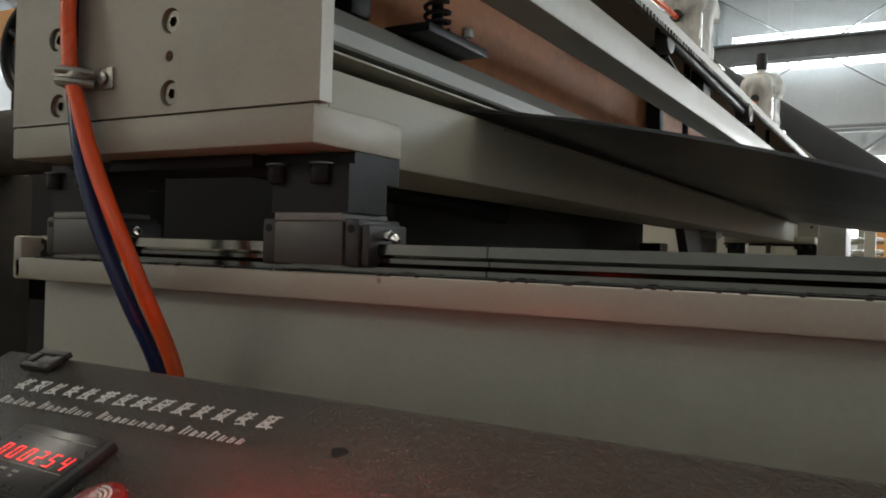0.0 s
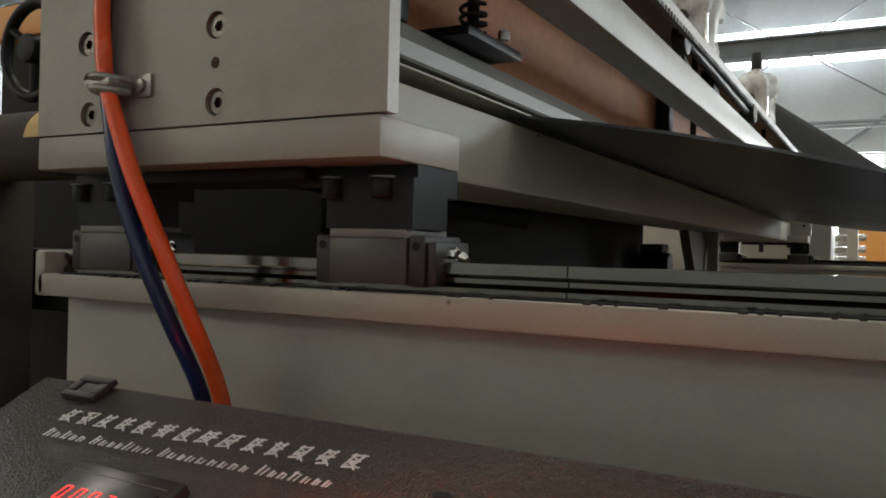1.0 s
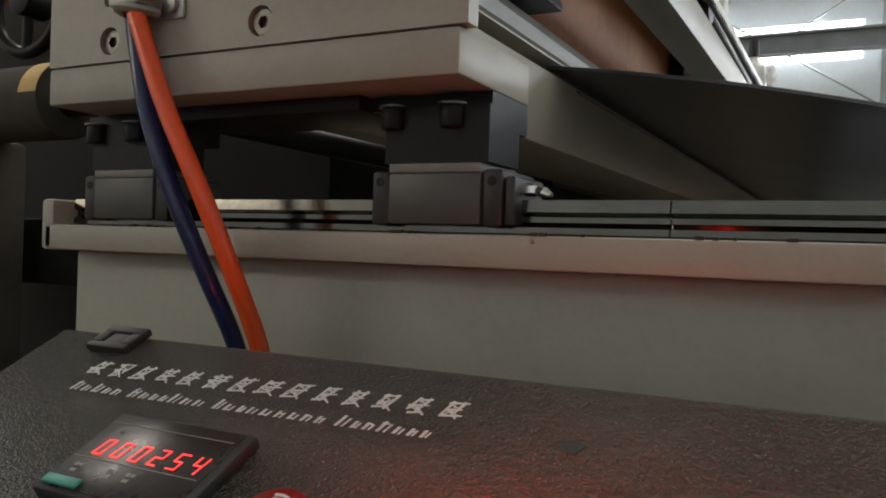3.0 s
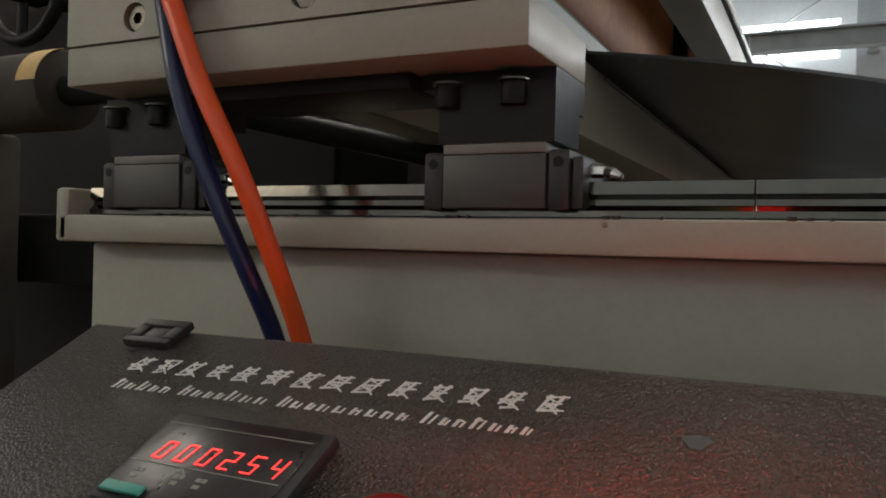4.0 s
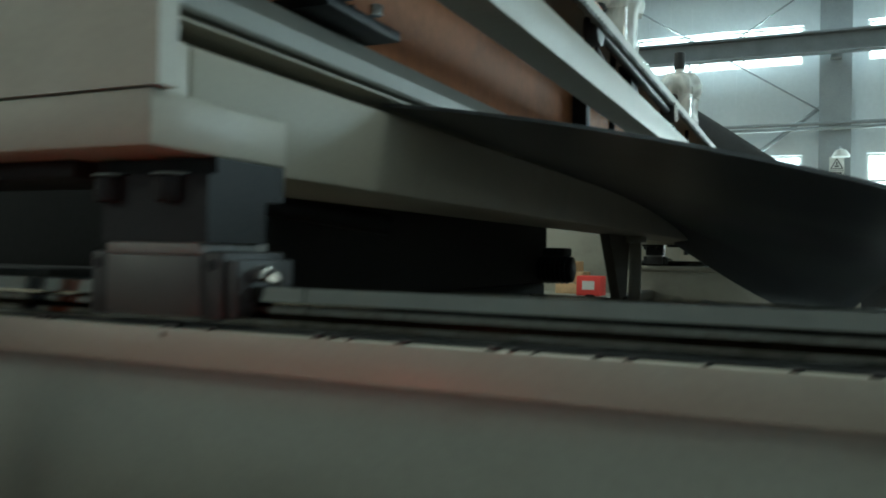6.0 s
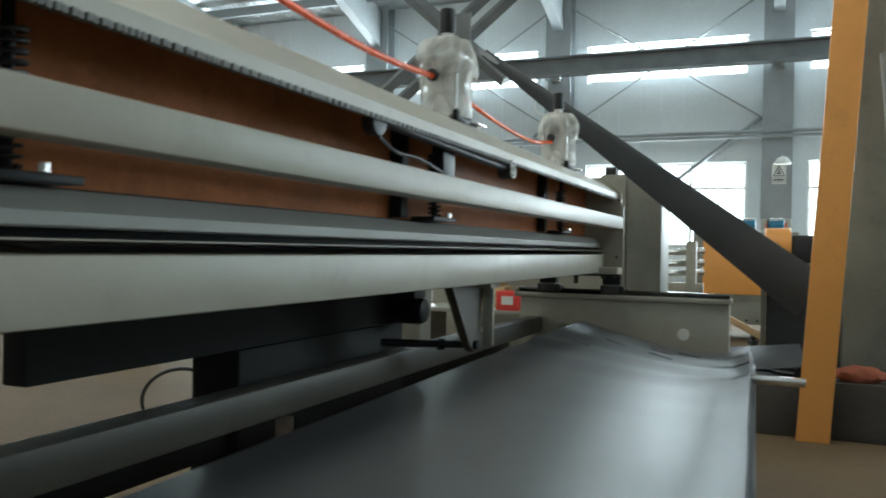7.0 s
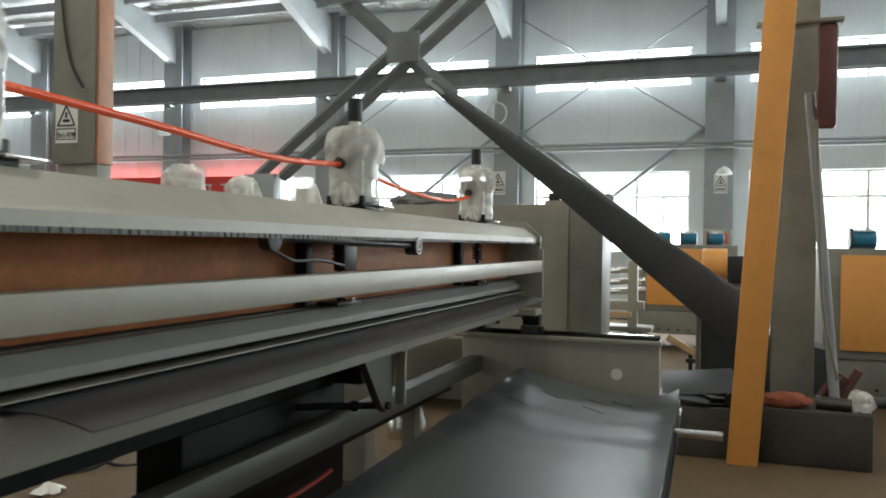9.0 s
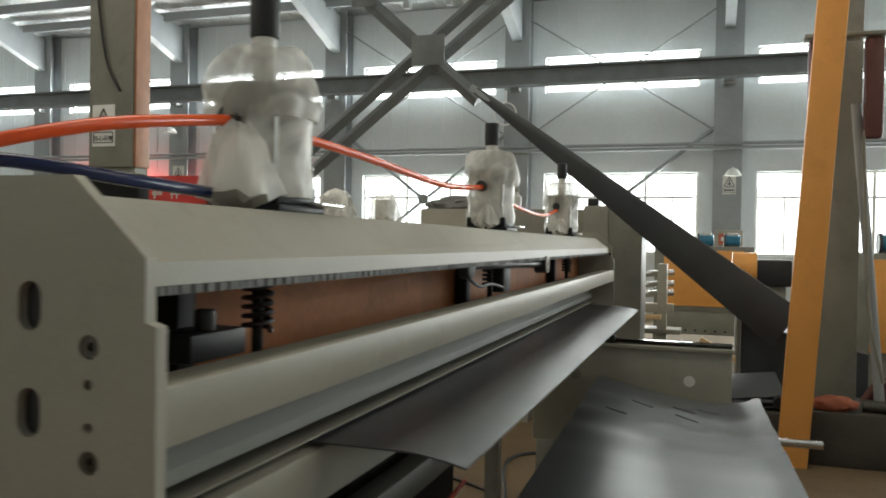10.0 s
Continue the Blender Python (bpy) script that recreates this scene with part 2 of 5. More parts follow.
def bm_lathe(bm, prof, x, y, seg=24, wob=0.0, seed=0):
    """A turned shape about the vertical through x, y; wob crumples it."""
    rings = []
    for r, z in prof:
        ring = []
        for k in range(seg):
            a = 2 * math.pi * k / seg
            rr = r * (1 + wob * noise.noise(Vector((math.cos(a) * 2.5, math.sin(a) * 2.5, z * 14 + seed * 7))))
            ring.append(bm.verts.new((x + rr * math.cos(a), y + rr * math.sin(a), z + wob * .05 * noise.noise(Vector((a * 3, z * 9, seed))))))
        rings.append(ring)
    for a, b_ in zip(rings, rings[1:]):
        for k in range(seg):
            bm.faces.new((a[k], a[(k + 1) % seg], b_[(k + 1) % seg], b_[k]))
    bm.faces.new(rings[0][::-1]); bm.faces.new(rings[-1])
    return bm


def mesh_ob(name, bm, material, smooth=None):
    me = bpy.data.meshes.new(name)
    bm.normal_update()
    bm.to_mesh(me)
    bm.free()
    me.materials.append(material)
    if smooth:
        me.polygons.foreach_set("use_smooth", [True] * len(me.polygons))
        me.set_sharp_from_angle(angle=radians(smooth))
    return new(name, me)


def part(name, bm, material, parent, label="", smooth=40):
    ob = mesh_ob(name, bm, material, smooth)
    ob.parent = parent
    if label:
        tagged(ob, label)
    return ob


def thing(name, label, category, group="", kind="", at=(0, 0, 0)):
    ob = new(name)
    ob.location = at
    return tagged(ob, label, category, group, kind)


def solo(name, bm, material, label, category="", group="", kind="", smooth=40):
    return tagged(mesh_ob(name, bm, material, smooth), label, category, group, kind)


def B():
    return bmesh.new()


def plate_xz(bm, outline, holes, y0, y1, depth):
    """A plate facing -y at y0, back at y1, with blind holes (lists of x, z) sunk by depth."""
    loops = [outline] + holes
    es, rings = [], []
    for lp in loops:
        vs = [bm.verts.new((x, y0, z)) for x, z in lp]
        rings.append(vs)
        es += [bm.edges.new((vs[i], vs[(i + 1) % len(vs)])) for i in range(len(vs))]
    bmesh.ops.triangle_fill(bm, use_beauty=True, use_dissolve=False, edges=es, normal=(0, -1, 0))
    for i, vs in enumerate(rings):
        yb = y1 if i == 0 else y0 + (depth if len(vs) in (20, 12, 6) else depth * 6)
        bk = [bm.verts.new((v.co.x, yb, v.co.z)) for v in vs]
        n = len(vs)
        for k in range(n):
            bm.faces.new((vs[k], vs[(k + 1) % n], bk[(k + 1) % n], bk[k]))
        bm.faces.new(bk)
    bmesh.ops.recalc_face_normals(bm, faces=bm.faces[:])
    return bm


def circle(x, z, r, n=20):
    return [(x + r * math.cos(2 * math.pi * k / n), z + r * math.sin(2 * math.pi * k / n)) for k in range(n)]


def slot(x, z, r, h):
    return [(x + r * math.cos(a), z + h + r * math.sin(a)) for a in [math.pi * k / 8 for k in range(9)]] + \
           [(x + r * math.cos(a), z - h + r * math.sin(a)) for a in [math.pi + math.pi * k / 8 for k in range(9)]]


def socket_screw(parent, x, y, z, r=.0102, mat=None):
    """Cap screw seen from -y, with its hexagon recess."""
    bm = B()
    hexa = [(x + r * .52 * math.cos(math.pi / 3 * k), z + r * .52 * math.sin(math.pi / 3 * k)) for k in range(6)]
    plate_xz(bm, circle(x, z, r, 18), [hexa], y, y + .006, .005)
    return part("screw", bm, mat or SCREW, parent, "zinc socket-head screw")


# ---- hall ----
def grid_wall(name, xs, zs, holes, y0, y1, material, label):
    """A wall along x with rectangular openings (x0, x1, z0, z1), built of butted panels."""
    bm = B()
    xs = sorted(set(xs + [h[0] for h in holes] + [h[1] for h in holes]))
    zs = sorted(set(zs + [h[2] for h in holes] + [h[3] for h in holes]))
    for z0, z1 in zip(zs, zs[1:]):
        run = None
        for x0, x1 in zip(xs, xs[1:]):
            cx, cz = (x0 + x1) / 2, (z0 + z1) / 2
            solid = not any(h[0] < cx < h[1] and h[2] < cz < h[3] for h in holes)
            if solid:
                run = [x0, x1] if run is None else [run[0], x1]
            if (not solid or x1 == xs[-1]) and run:
                bm_box(bm, run[0], run[1], y0, y1, z0, z1)
                run = None
    return solo(name, bm, material, label, kind="structure", smooth=None)


X0, X1, YB, ROOF = -21.0, 14.0, -10.0, 6.7


def hall():
    solo("floor", bm_box(B(), X0, X1, YB, WALL_Y + .3, FLOOR - .2, FLOOR), CONC, "brownish dusty concrete factory floor", kind="structure", smooth=None)
    holes = [(x, x + WIN_W, *z) for x in WIN_X for z in (UP_Z, LO_Z)]
    grid_wall("wall_north", [X0, X1], [FLOOR, ROOF], holes, WALL_Y, WALL_Y + .25, CLAD, "grey-blue sheet-clad factory wall with window bands")
    solo("wall_south", bm_box(B(), X0, X1, YB - .2, YB, FLOOR, ROOF), CLAD, "plain clad wall", kind="structure", smooth=None)
    solo("wall_west", bm_box(B(), X0 - .2, X0, YB - .2, WALL_Y + .25, FLOOR, 8.6), CLAD, "plain clad wall", kind="structure", smooth=None)
    solo("wall_east", bm_box(B(), X1, X1 + .2, YB - .2, WALL_Y + .25, FLOOR, 8.6), CLAD, "plain clad wall", kind="structure", smooth=None)
    m, nt, b = nodes_of("overcast_sky")
    b.inputs["Base Color"].default_value = (.1, .1, .1, 1)
    b.inputs["Emission Color"].default_value = (.93, .98, 1.0, 1)
    b.inputs["Emission Strength"].default_value = 3.0
    solo("backdrop", bm_box(B(), X0 - 8, X1 + 8, 21.0, 21.1, -1.0, 12.0), m, "plain bright overcast sky outside the windows", kind="structure", smooth=None)
    # ribs of the cladding
    bm = B()
    x = X0 + .2
    while x < X1:
        for z0, z1 in ((FLOOR + .004, LO_Z[0] - .05), (LO_Z[1] + .05, UP_Z[0] - .05), (UP_Z[1] + .05, ROOF)):
            bm_box(bm, x, x + .03, WALL_Y - .012, WALL_Y - .001, z0, z1)
        x += .43
    solo("trim", bm, CLAD, "raised ribs of the wall cladding", kind="structure", smooth=None)
    # roof lining: slopes up from the wall to a ridge over the hall's middle
    bm = B()
    ys = [WALL_Y + .25, 3.25, YB - .2]
    zs = [ROOF, ROOF + 1.75, ROOF]
    for (ya, za), (yb, zb) in zip(zip(ys, zs), list(zip(ys, zs))[1:]):
        n = 24
        for i in range(n):
            xa, xb = X0 + (X1 - X0) * i / n, X0 + (X1 - X0) * (i + 1) / n
            bm.faces.new([bm.verts.new(p) for p in ((xa, ya, za), (xb, ya, za), (xb, yb, zb), (xa, yb, zb))])
    solo("ceiling", bm, FOIL, "silver foil insulation under the factory roof", kind="structure", smooth=None)
    # purlins along x
    bm = B()
    for i in range(1, 13):
        y = WALL_Y - i * 1.1
        z = ROOF + (WALL_Y - y) * 1.75 / 13.4
        bm_box(bm, X0, X1, y - .04, y + .04, z - .26, z - .06)
    solo("trim", bm, STEELG, "dark steel roof purlins", kind="structure", smooth=None)
    # columns, rafters and runway girder
    for k in range(-4, 4):
        x = -2.97 + BAY * k - .55
        bm = B()
        bm_box(bm, x - .27, x + .27, WALL_Y - .04, WALL_Y - .016, FLOOR, ROOF)
        bm_box(bm, x - .02, x + .02, WALL_Y - .36, WALL_Y - .04, FLOOR, ROOF)
        bm_box(bm, x - .27, x + .27, WALL_Y - .385, WALL_Y - .36, FLOOR, ROOF)
        solo("steel_column", bm, STEELG, "grey painted H-section steel column against the wall", "column", "hall columns", smooth=None)
        bm = B()
        bm_prism(bm, [(WALL_Y - .4, ROOF - .95), (WALL_Y - .4, ROOF - .1), (3.3, ROOF + 1.62), (3.3, ROOF + 1.25), (WALL_Y - 3.2, ROOF - .02)], "x", x - .1, x + .1)
        solo("rafter", bm, STEELG, "grey tapered steel roof rafter", "rafter", "roof rafters", smooth=None)
    gy = WALL_Y - .75
    cg = thing("crane_runway_girder", "dark steel crane girder running past the high windows", "girder")
    part("top_flange", bm_box(B(), X0, X1, gy - .15, gy + .15, 5.06, 5.1), FRAMEG, cg, smooth=None)
    part("web", bm_box(B(), X0, X1, gy - .02, gy + .02, 4.76, 5.06), FRAMEG, cg, smooth=None)
    part("bottom_flange", bm_box(B(), X0, X1, gy - .15, gy + .15, 4.72, 4.76), FRAMEG, cg, smooth=None)
    for k in range(-4, 4):
        x = -2.97 + BAY * k - .55
        part("bracket", bm_box(B(), x - .1, x + .1, gy + .15, WALL_Y - .387, 4.66, 4.74), STEELG, cg, smooth=None)
    for z in (3.38, 3.47):
        sp = thing("service_pipe", "thin grey service pipe along the clad wall", "pipe", "service pipes")
        part("tube", bm_cyl(B(), (X0, WALL_Y - .48, z), (X1, WALL_Y - .48, z), .035, seg=10), STEELG, sp)
        for k in range(-4, 4):
            part("saddle", bm_box(B(), -3.52 + BAY * k - .05, -3.52 + BAY * k + .05, WALL_Y - .444, WALL_Y - .386, z - .03, z + .03), STEELG, sp, smooth=None)
    for k in range(-4, 4):
        x = -2.97 + BAY * k
        for up in (True, False):
            z0, z1 = UP_Z if up else LO_Z
            w = thing(f"window_{2 * (k + 4) + (1 if up else 2)}", "white-framed factory window full of daylight", "window", kind="structure")
            bm = B()
            t = .05
            bm_box(bm, x, x + WIN_W, WALL_Y + .1, WALL_Y + .16, z0, z0 + t); bm_box(bm, x, x + WIN_W, WALL_Y + .1, WALL_Y + .16, z1 - t, z1)
            bm_box(bm, x, x + t, WALL_Y + .1, WALL_Y + .16, z0 + t, z1 - t); bm_box(bm, x + WIN_W - t, x + WIN_W, WALL_Y + .1, WALL_Y + .16, z0 + t, z1 - t)
            part("window_frame", bm, WHITE, w, smooth=None)
            if up:
                for f in (.33, .66):
                    part("mullion", bm_box(B(), x + WIN_W * f - .025, x + WIN_W * f + .025, WALL_Y + .1, WALL_Y + .16, z0 + t, z1 - t), WHITE, w, smooth=None)
            else:
                part("transom", bm_box(B(), x + t, x + WIN_W - t, WALL_Y + .1, WALL_Y + .16, 2.41, 2.46), WHITE, w, smooth=None)
                for f in (.34, .67):
                    part("mullion", bm_box(B(), x + WIN_W * f - .03, x + WIN_W * f + .03, WALL_Y + .098, WALL_Y + .165, z0 + t, z1 - t), WHITE, w, smooth=None)
                for f in (.17, .84):
                    part("mullion", bm_box(B(), x + WIN_W * f - .018, x + WIN_W * f + .018, WALL_Y + .11, WALL_Y + .155, z0 + t, 2.41), WHITE, w, smooth=None)
                part("window_sill", bm_box(B(), x - .05, x + WIN_W + .05, WALL_Y - .06, WALL_Y + .1, z0 - .05, z0), CLAD, w, smooth=None)
    # thin crossed wind braces in two bays
    for k in (-1, 0):
        x = -2.97 + BAY * k - .2
        bm = B()
        bm_cyl(bm, (x - .35, WALL_Y - .2, 4.02), (x + 3.95, WALL_Y - .2, .74), .04, seg=8)
        bm_cyl(bm, (x + 3.95, WALL_Y - .12, 4.02), (x - .35, WALL_Y - .12, .74), .04, seg=8)
        bm_cyl(bm, (x - .35, WALL_Y - .2, 6.4), (x + 3.95, WALL_Y - .2, 3.6), .018, seg=8)
        bm_cyl(bm, (x + 3.95, WALL_Y - .17, 6.4), (x - .35, WALL_Y - .17, 3.6), .018, seg=8)
        bm_cyl(bm, (x + 1.8, WALL_Y - .25, 2.38), (x + 1.8, WALL_Y - .06, 2.38), .12, seg=14)
        solo("wind_brace", bm, STEELG, "thin crossed steel rods between wall columns", "brace", "wind braces")


hall()


# ---- signs and wall things ----
def lettering(parent, txt, m, size, material):
    cu = bpy.data.curves.new("lettering", 'FONT')
    cu.body = txt
    cu.size = size
    cu.align_x = 'CENTER'
    cu.extrude = .002
    cu.materials.append(material)
    ob = new("lettering", cu)
    ob.matrix_world = m
    ob.parent = parent
    return ob


def warning_sign(x, y, z, s, txt=None):
    """White plate with a triangle pictogram above and a text panel below, facing -y."""
    w = thing("warning_sign", "white warning sign with black triangle on a column", "sign", "warning signs")
    part("plate", bm_box(B(), x - .33 * s, x + .33 * s, y - .006, y, z - .5 * s, z + .5 * s), WHITE, w, smooth=None)
    bm = B()
    for a, b_ in (((-.26, -.08), (0, .4)), ((0, .4), (.26, -.08)), ((.26, -.08), (-.26, -.08))):
        bm_cyl(bm, (x + a[0] * s, y - .009, z + a[1] * s), (x + b_[0] * s, y - .009, z + b_[1] * s), .02 * s, seg=6)
    bm_box(bm, x - .03 * s, x + .03 * s, y - .011, y - .007, z + .1 * s, z + .24 * s)
    bm_box(bm, x - .1 * s, x + .1 * s, y - .011, y - .007, z, z + .07 * s)
    part("pictogram", bm, PLASTIC, w, smooth=None)
    bm = B()
    for a in (-.29, .27):
        bm_box(bm, x + a * s, x + (a + .02) * s, y - .011, y - .007, z - .4 * s, z - .17 * s)
    for a in (-.42, -.17):
        bm_box(bm, x - .29 * s, x + .29 * s, y - .011, y - .007, z + a * s, z + (a + .02) * s)
    part("text_border", bm, PLASTIC, w, smooth=None)
    if txt:
        lettering(w, txt, Matrix.Translation((x, y - .009, z - .36 * s)) @ pose(0, 0, 0, 90, 0, 0), .145 * s, PLASTIC)
    else:
        bm = B()
        for k in range(4):
            bm_box(bm, x + (-.23 + .12 * k) * s, x + (-.14 + .12 * k) * s, y - .011, y - .007, z - .34 * s, z - .24 * s)
        part("text_bars", bm, PLASTIC, w, smooth=None)


warning_sign(-3.69, WALL_Y - .39, 2.72, .5)
warning_sign(.82, WALL_Y - .39, 2.66, .38)
warning_sign(-12.1, WALL_Y - .39, 2.95, .5)


def wall_lamp(x, z):
    w = thing("wall_lamp", "round white bulkhead lamp on a bracket, unlit", "lamp", "wall lamps")
    part("shade", bm_lathe(B(), [(.02, z + .12), (.09, z + .09), (.15, z), (.15, z - .03), (.05, z - .04)], x, WALL_Y - .7), WHITE, w)
    part("bracket", bm_box(B(), x - .02, x + .02, WALL_Y - .7, WALL_Y - .38, z + .14, z + .18), STEELG, w, smooth=None)


wall_lamp(.88, 2.84)
wall_lamp(-12.12, 4.0)


def ring_hook():
    bm = B()
    x, z = -3.75, 4.2
    bm_tube(bm, [(x + .24 * math.cos(a), WALL_Y - .45, z + .24 * math.sin(a)) for a in [2 * math.pi * k / 14 for k in range(15)]], .02, seg=8, sub=2)
    bm_box(bm, x - .02, x + .02, WALL_Y - .46, WALL_Y - .385, z + .24, z + .5)
    solo("ring_hook", bm, WHITE, "pale wire ring hanging on a wall column", "hook")


ring_hook()


def banner():
    w = thing("banner", "red cloth banner with pale characters along the window sill", "banner")
    y = WALL_Y - .42
    part("cloth", bm_box(B(), -16.0, -9.2, y - .01, y, 2.2, 2.95), REDBAN, w, smooth=None)
    rnd = random.Random(4)
    for k in range(12):
        bm = B()
        x = -15.6 + k * .55
        for _ in range(5):
            a = rnd.random()
            if a < .5:
                bm_box(bm, x, x + .3, y - .016, y - .011, (zz := 2.4 + rnd.random() * .35), zz + .035)
            else:
                bm_box(bm, (xx := x + rnd.random() * .28), xx + .035, y - .018, y - .013, 2.38, 2.75)
        part("text_mark", bm, TEXTW, w, smooth=None)
    for x in (-16, -9.2):
        part("batten", bm_box(B(), x - .02, x + .02, y, WALL_Y - .016, 2.3, 2.9), STEELG, w, smooth=None)


banner()


def big_column():
    """Broad boxed post with the hanging-load sign."""
    c = thing("boxed_post", "broad grey boxed steel post with an orange edge strip", "post")
    part("shaft", bm_box(B(), -5.55, -5.02, 5.9, 6.15, 2.14, 7.9, .01), GREYD, c)
    part("edge_strip", bm_box(B(), -5.018, -4.985, 5.92, 6.13, 2.14, 7.9, .01), paint("orange_strip", (.42, .2, .11), .5), c)
    part("socket", bm_box(B(), -5.50, -5.0, 5.93, 6.12, FLOOR, 2.14, .01), GREYD, c)
    part("cable", bm_tube(B(), [(-5.5, 5.88, 4.4), (-5.4, 5.88, 3.6), (-5.3, 5.88, 3.15), (-5.15, 5.88, 2.9)], .012), PLASTIC, c)
    warning_sign(-5.36, 5.898, 2.56, .42, "当心吊物")


big_column()


# ---- far machinery ----
def conveyor():
    c = thing("inclined_conveyor", "dark inclined belt conveyor rising from a steel trough", "conveyor")
    a, b_ = Vector((1.12, 6.25, .77)), Vector((-1.42, 6.05, 2.73))
    d = (b_ - a).normalized()
    up = Vector((0, 1, 0)).cross(d) * -1
    up = up if up.z > 0 else -up
    side = d.cross(up)
    m = Matrix.Translation(a) @ Matrix((d, side, up)).transposed().to_4x4()
    ln = (b_ - a).length

    def taper(bm):
        for v in bm.verts:
            v.co.z *= .92 - .75 * max(0, min(1, v.co.x / ln))
        bm.transform(m)
        return bm
    part("housing", taper(bm_box(B(), .12, ln, -.2, .2, -.17, .13, .012)), DARKBELT, c)
    for s in (-1, 1):
        part("side_guard", taper(bm_box(B(), .1, ln + .03, s * .215 - .012, s * .215 + .012, -.2, .2, .004)), DARKBELT, c)
    for k in range(7):
        part("cleat", taper(bm_box(B(), .45 + k * .4, .48 + k * .4, -.19, .19, .13, .17)), DARKBELT, c, smooth=None)
    part("head_roller", taper(bm_cyl(B(), (ln - .02, -.24, -.02), (ln - .02, .24, -.02), .11)), STEELG, c)
    part("head_block", taper(bm_box(B(), ln - .02, ln + .12, -.1, .1, -.2, .12, .01)), STEELG, c)
    part("trough", bm_prism(B(), [(.74, FLOOR), (.74, 1.0), (.8, 1.0), (.8, .82), (1.7, .6), (1.7, FLOOR)], "y", 6.45, 7.0), DARKBELT, c)
    part("trough_edge", bm_box(B(), .70, .735, 6.43, 6.5, FLOOR, 1.02, .004), GREYD, c)


conveyor()


def cross_frame():
    """Crossed angle-steel frame standing in the hall's depth."""
    c = thing("crossed_steel_frame", "dark crossed angle-steel members with a gusset plate", "frame")
    y = 9.5
    for o in (0, .42):
        part("diagonal", bm_cyl(B(), (-5.45 + o, y, 2.3), (-2.15 + o, y, 4.92), .085, seg=4), FRAMEG, c, smooth=None)
    part("diagonal", bm_cyl(B(), (-4.75, y - .14, 5.36), (-2.42, y - .14, 3.29), .10, seg=4), FRAMEG, c, smooth=None)
    part("gusset", bm_box(B(), -3.32, -2.86, y - .28, y - .25, 3.76, 4.16, .01), FRAMEG, c)
    part("gusset", bm_box(B(), -4.2, -3.82, y - .28, y - .25, 4.6, 4.96, .01), FRAMEG, c)
    part("upright", bm_box(B(), -5.6, -5.1, y - .1, y + .1, FLOOR, 2.35, .01), STEELG, c)
    for x in (-3.5, -2.9):
        part("hanger", bm_box(B(), x - .04, x + .04, y - .04, y + .04, 4.6, 7.55), STEELG, c, smooth=None)


cross_frame()


def yellow_post():
    c = thing("yellow_post", "tall flat yellow-orange post leaning slightly", "post")
    bm = B()
    bm_box(bm, .945, 1.145, 5.34, 5.40, FLOOR, 6.0, .006)
    for v in bm.verts:
        v.co.x += (v.co.z - FLOOR) * .0615
    part("flat_bar", bm, YELLOW, c)


yellow_post()


def grey_post():
    c = thing("machine_post", "grey steel post with a leaning pipe on a dark plinth", "post")
    bm = B()
    bm_box(bm, 1.256, 1.55, 6.05, 6.3, .30, 7.4, .008)
    part("shaft", bm, GREYD, c)
    bm = B(); bm_cyl(bm, (1.66, 5.75, .30), (1.46, 5.75, 2.5), .035); part("leaning_pipe", bm, STEELG, c)
    part("bracket", bm_box(B(), 1.5, 1.63, 5.66, 5.75, 2.24, 2.97, .03), BROWN, c)
    part("bracket", bm_box(B(), 1.14, 1.235, 5.72, 5.85, 2.3, 3.0, .03), BROWN, c)
    part("cap_bar", bm_box(B(), 1.1, 1.66, 5.64, 5.8, 2.97, 3.0, .004), GREYD, c)
    part("hose", bm_tube(B(), [(1.50, 5.68, 2.3), (1.53, 5.66, 1.6), (1.56, 5.66, 1.0), (1.66, 5.66, .5)], .012), GREYD, c)
    p = B()
    bm_box(p, 1.16, 1.86, 5.48, 6.2, FLOOR, .30, .015)
    part("plinth", p, BLOCKC, c)


grey_post()


def clutter_on_plinth():
    t = thing("cloth_bundle", "bundled orange-red cloth on the plinth", "cloth")
    bm = B(); bmesh.ops.create_icosphere(bm, subdivisions=3, radius=1)
    for v in bm.verts:
        n = 1 + .25 * noise.noise(v.co * 2.2)
        v.co = Vector((1.33 + v.co.x * .16 * n, 5.56 + v.co.y * .06 * n, .35 + max(-.05, v.co.z * .06 * n)))
    part("folds", bm, paint("faded_orange_cloth", (.33, .10, .055), .8, vary=.2, scale=12, bump=.3), t)
    t = thing("cut_pipe", "short bright steel pipe lying on the plinth", "pipe")
    part("tube", bm_cyl(B(), (1.52, 5.6, .345), (1.74, 5.58, .34), .045), SCREW, t)
    for k, (x, l) in enumerate(((1.56, .2), (1.62, .16), (1.69, .22))):
        t = thing("rusty_pipe", "dark rusty pipe offcut", "pipe", "pipe offcuts")
        part("tube", bm_cyl(B(), (x, 5.8, .335), (x + .12, 5.78, .335 + l), .03), BROWN, t)
    t = thing("plastic_bag", "crumpled white bag on the plinth", "bag")
    bm = bm_lathe(B(), [(.08, .30), (.09, .335), (.06, .415), (.03, .435)], 1.8, 5.63, wob=.4, seed=3)
    part("bag", bm, FILM, t)


clutter_on_plinth()


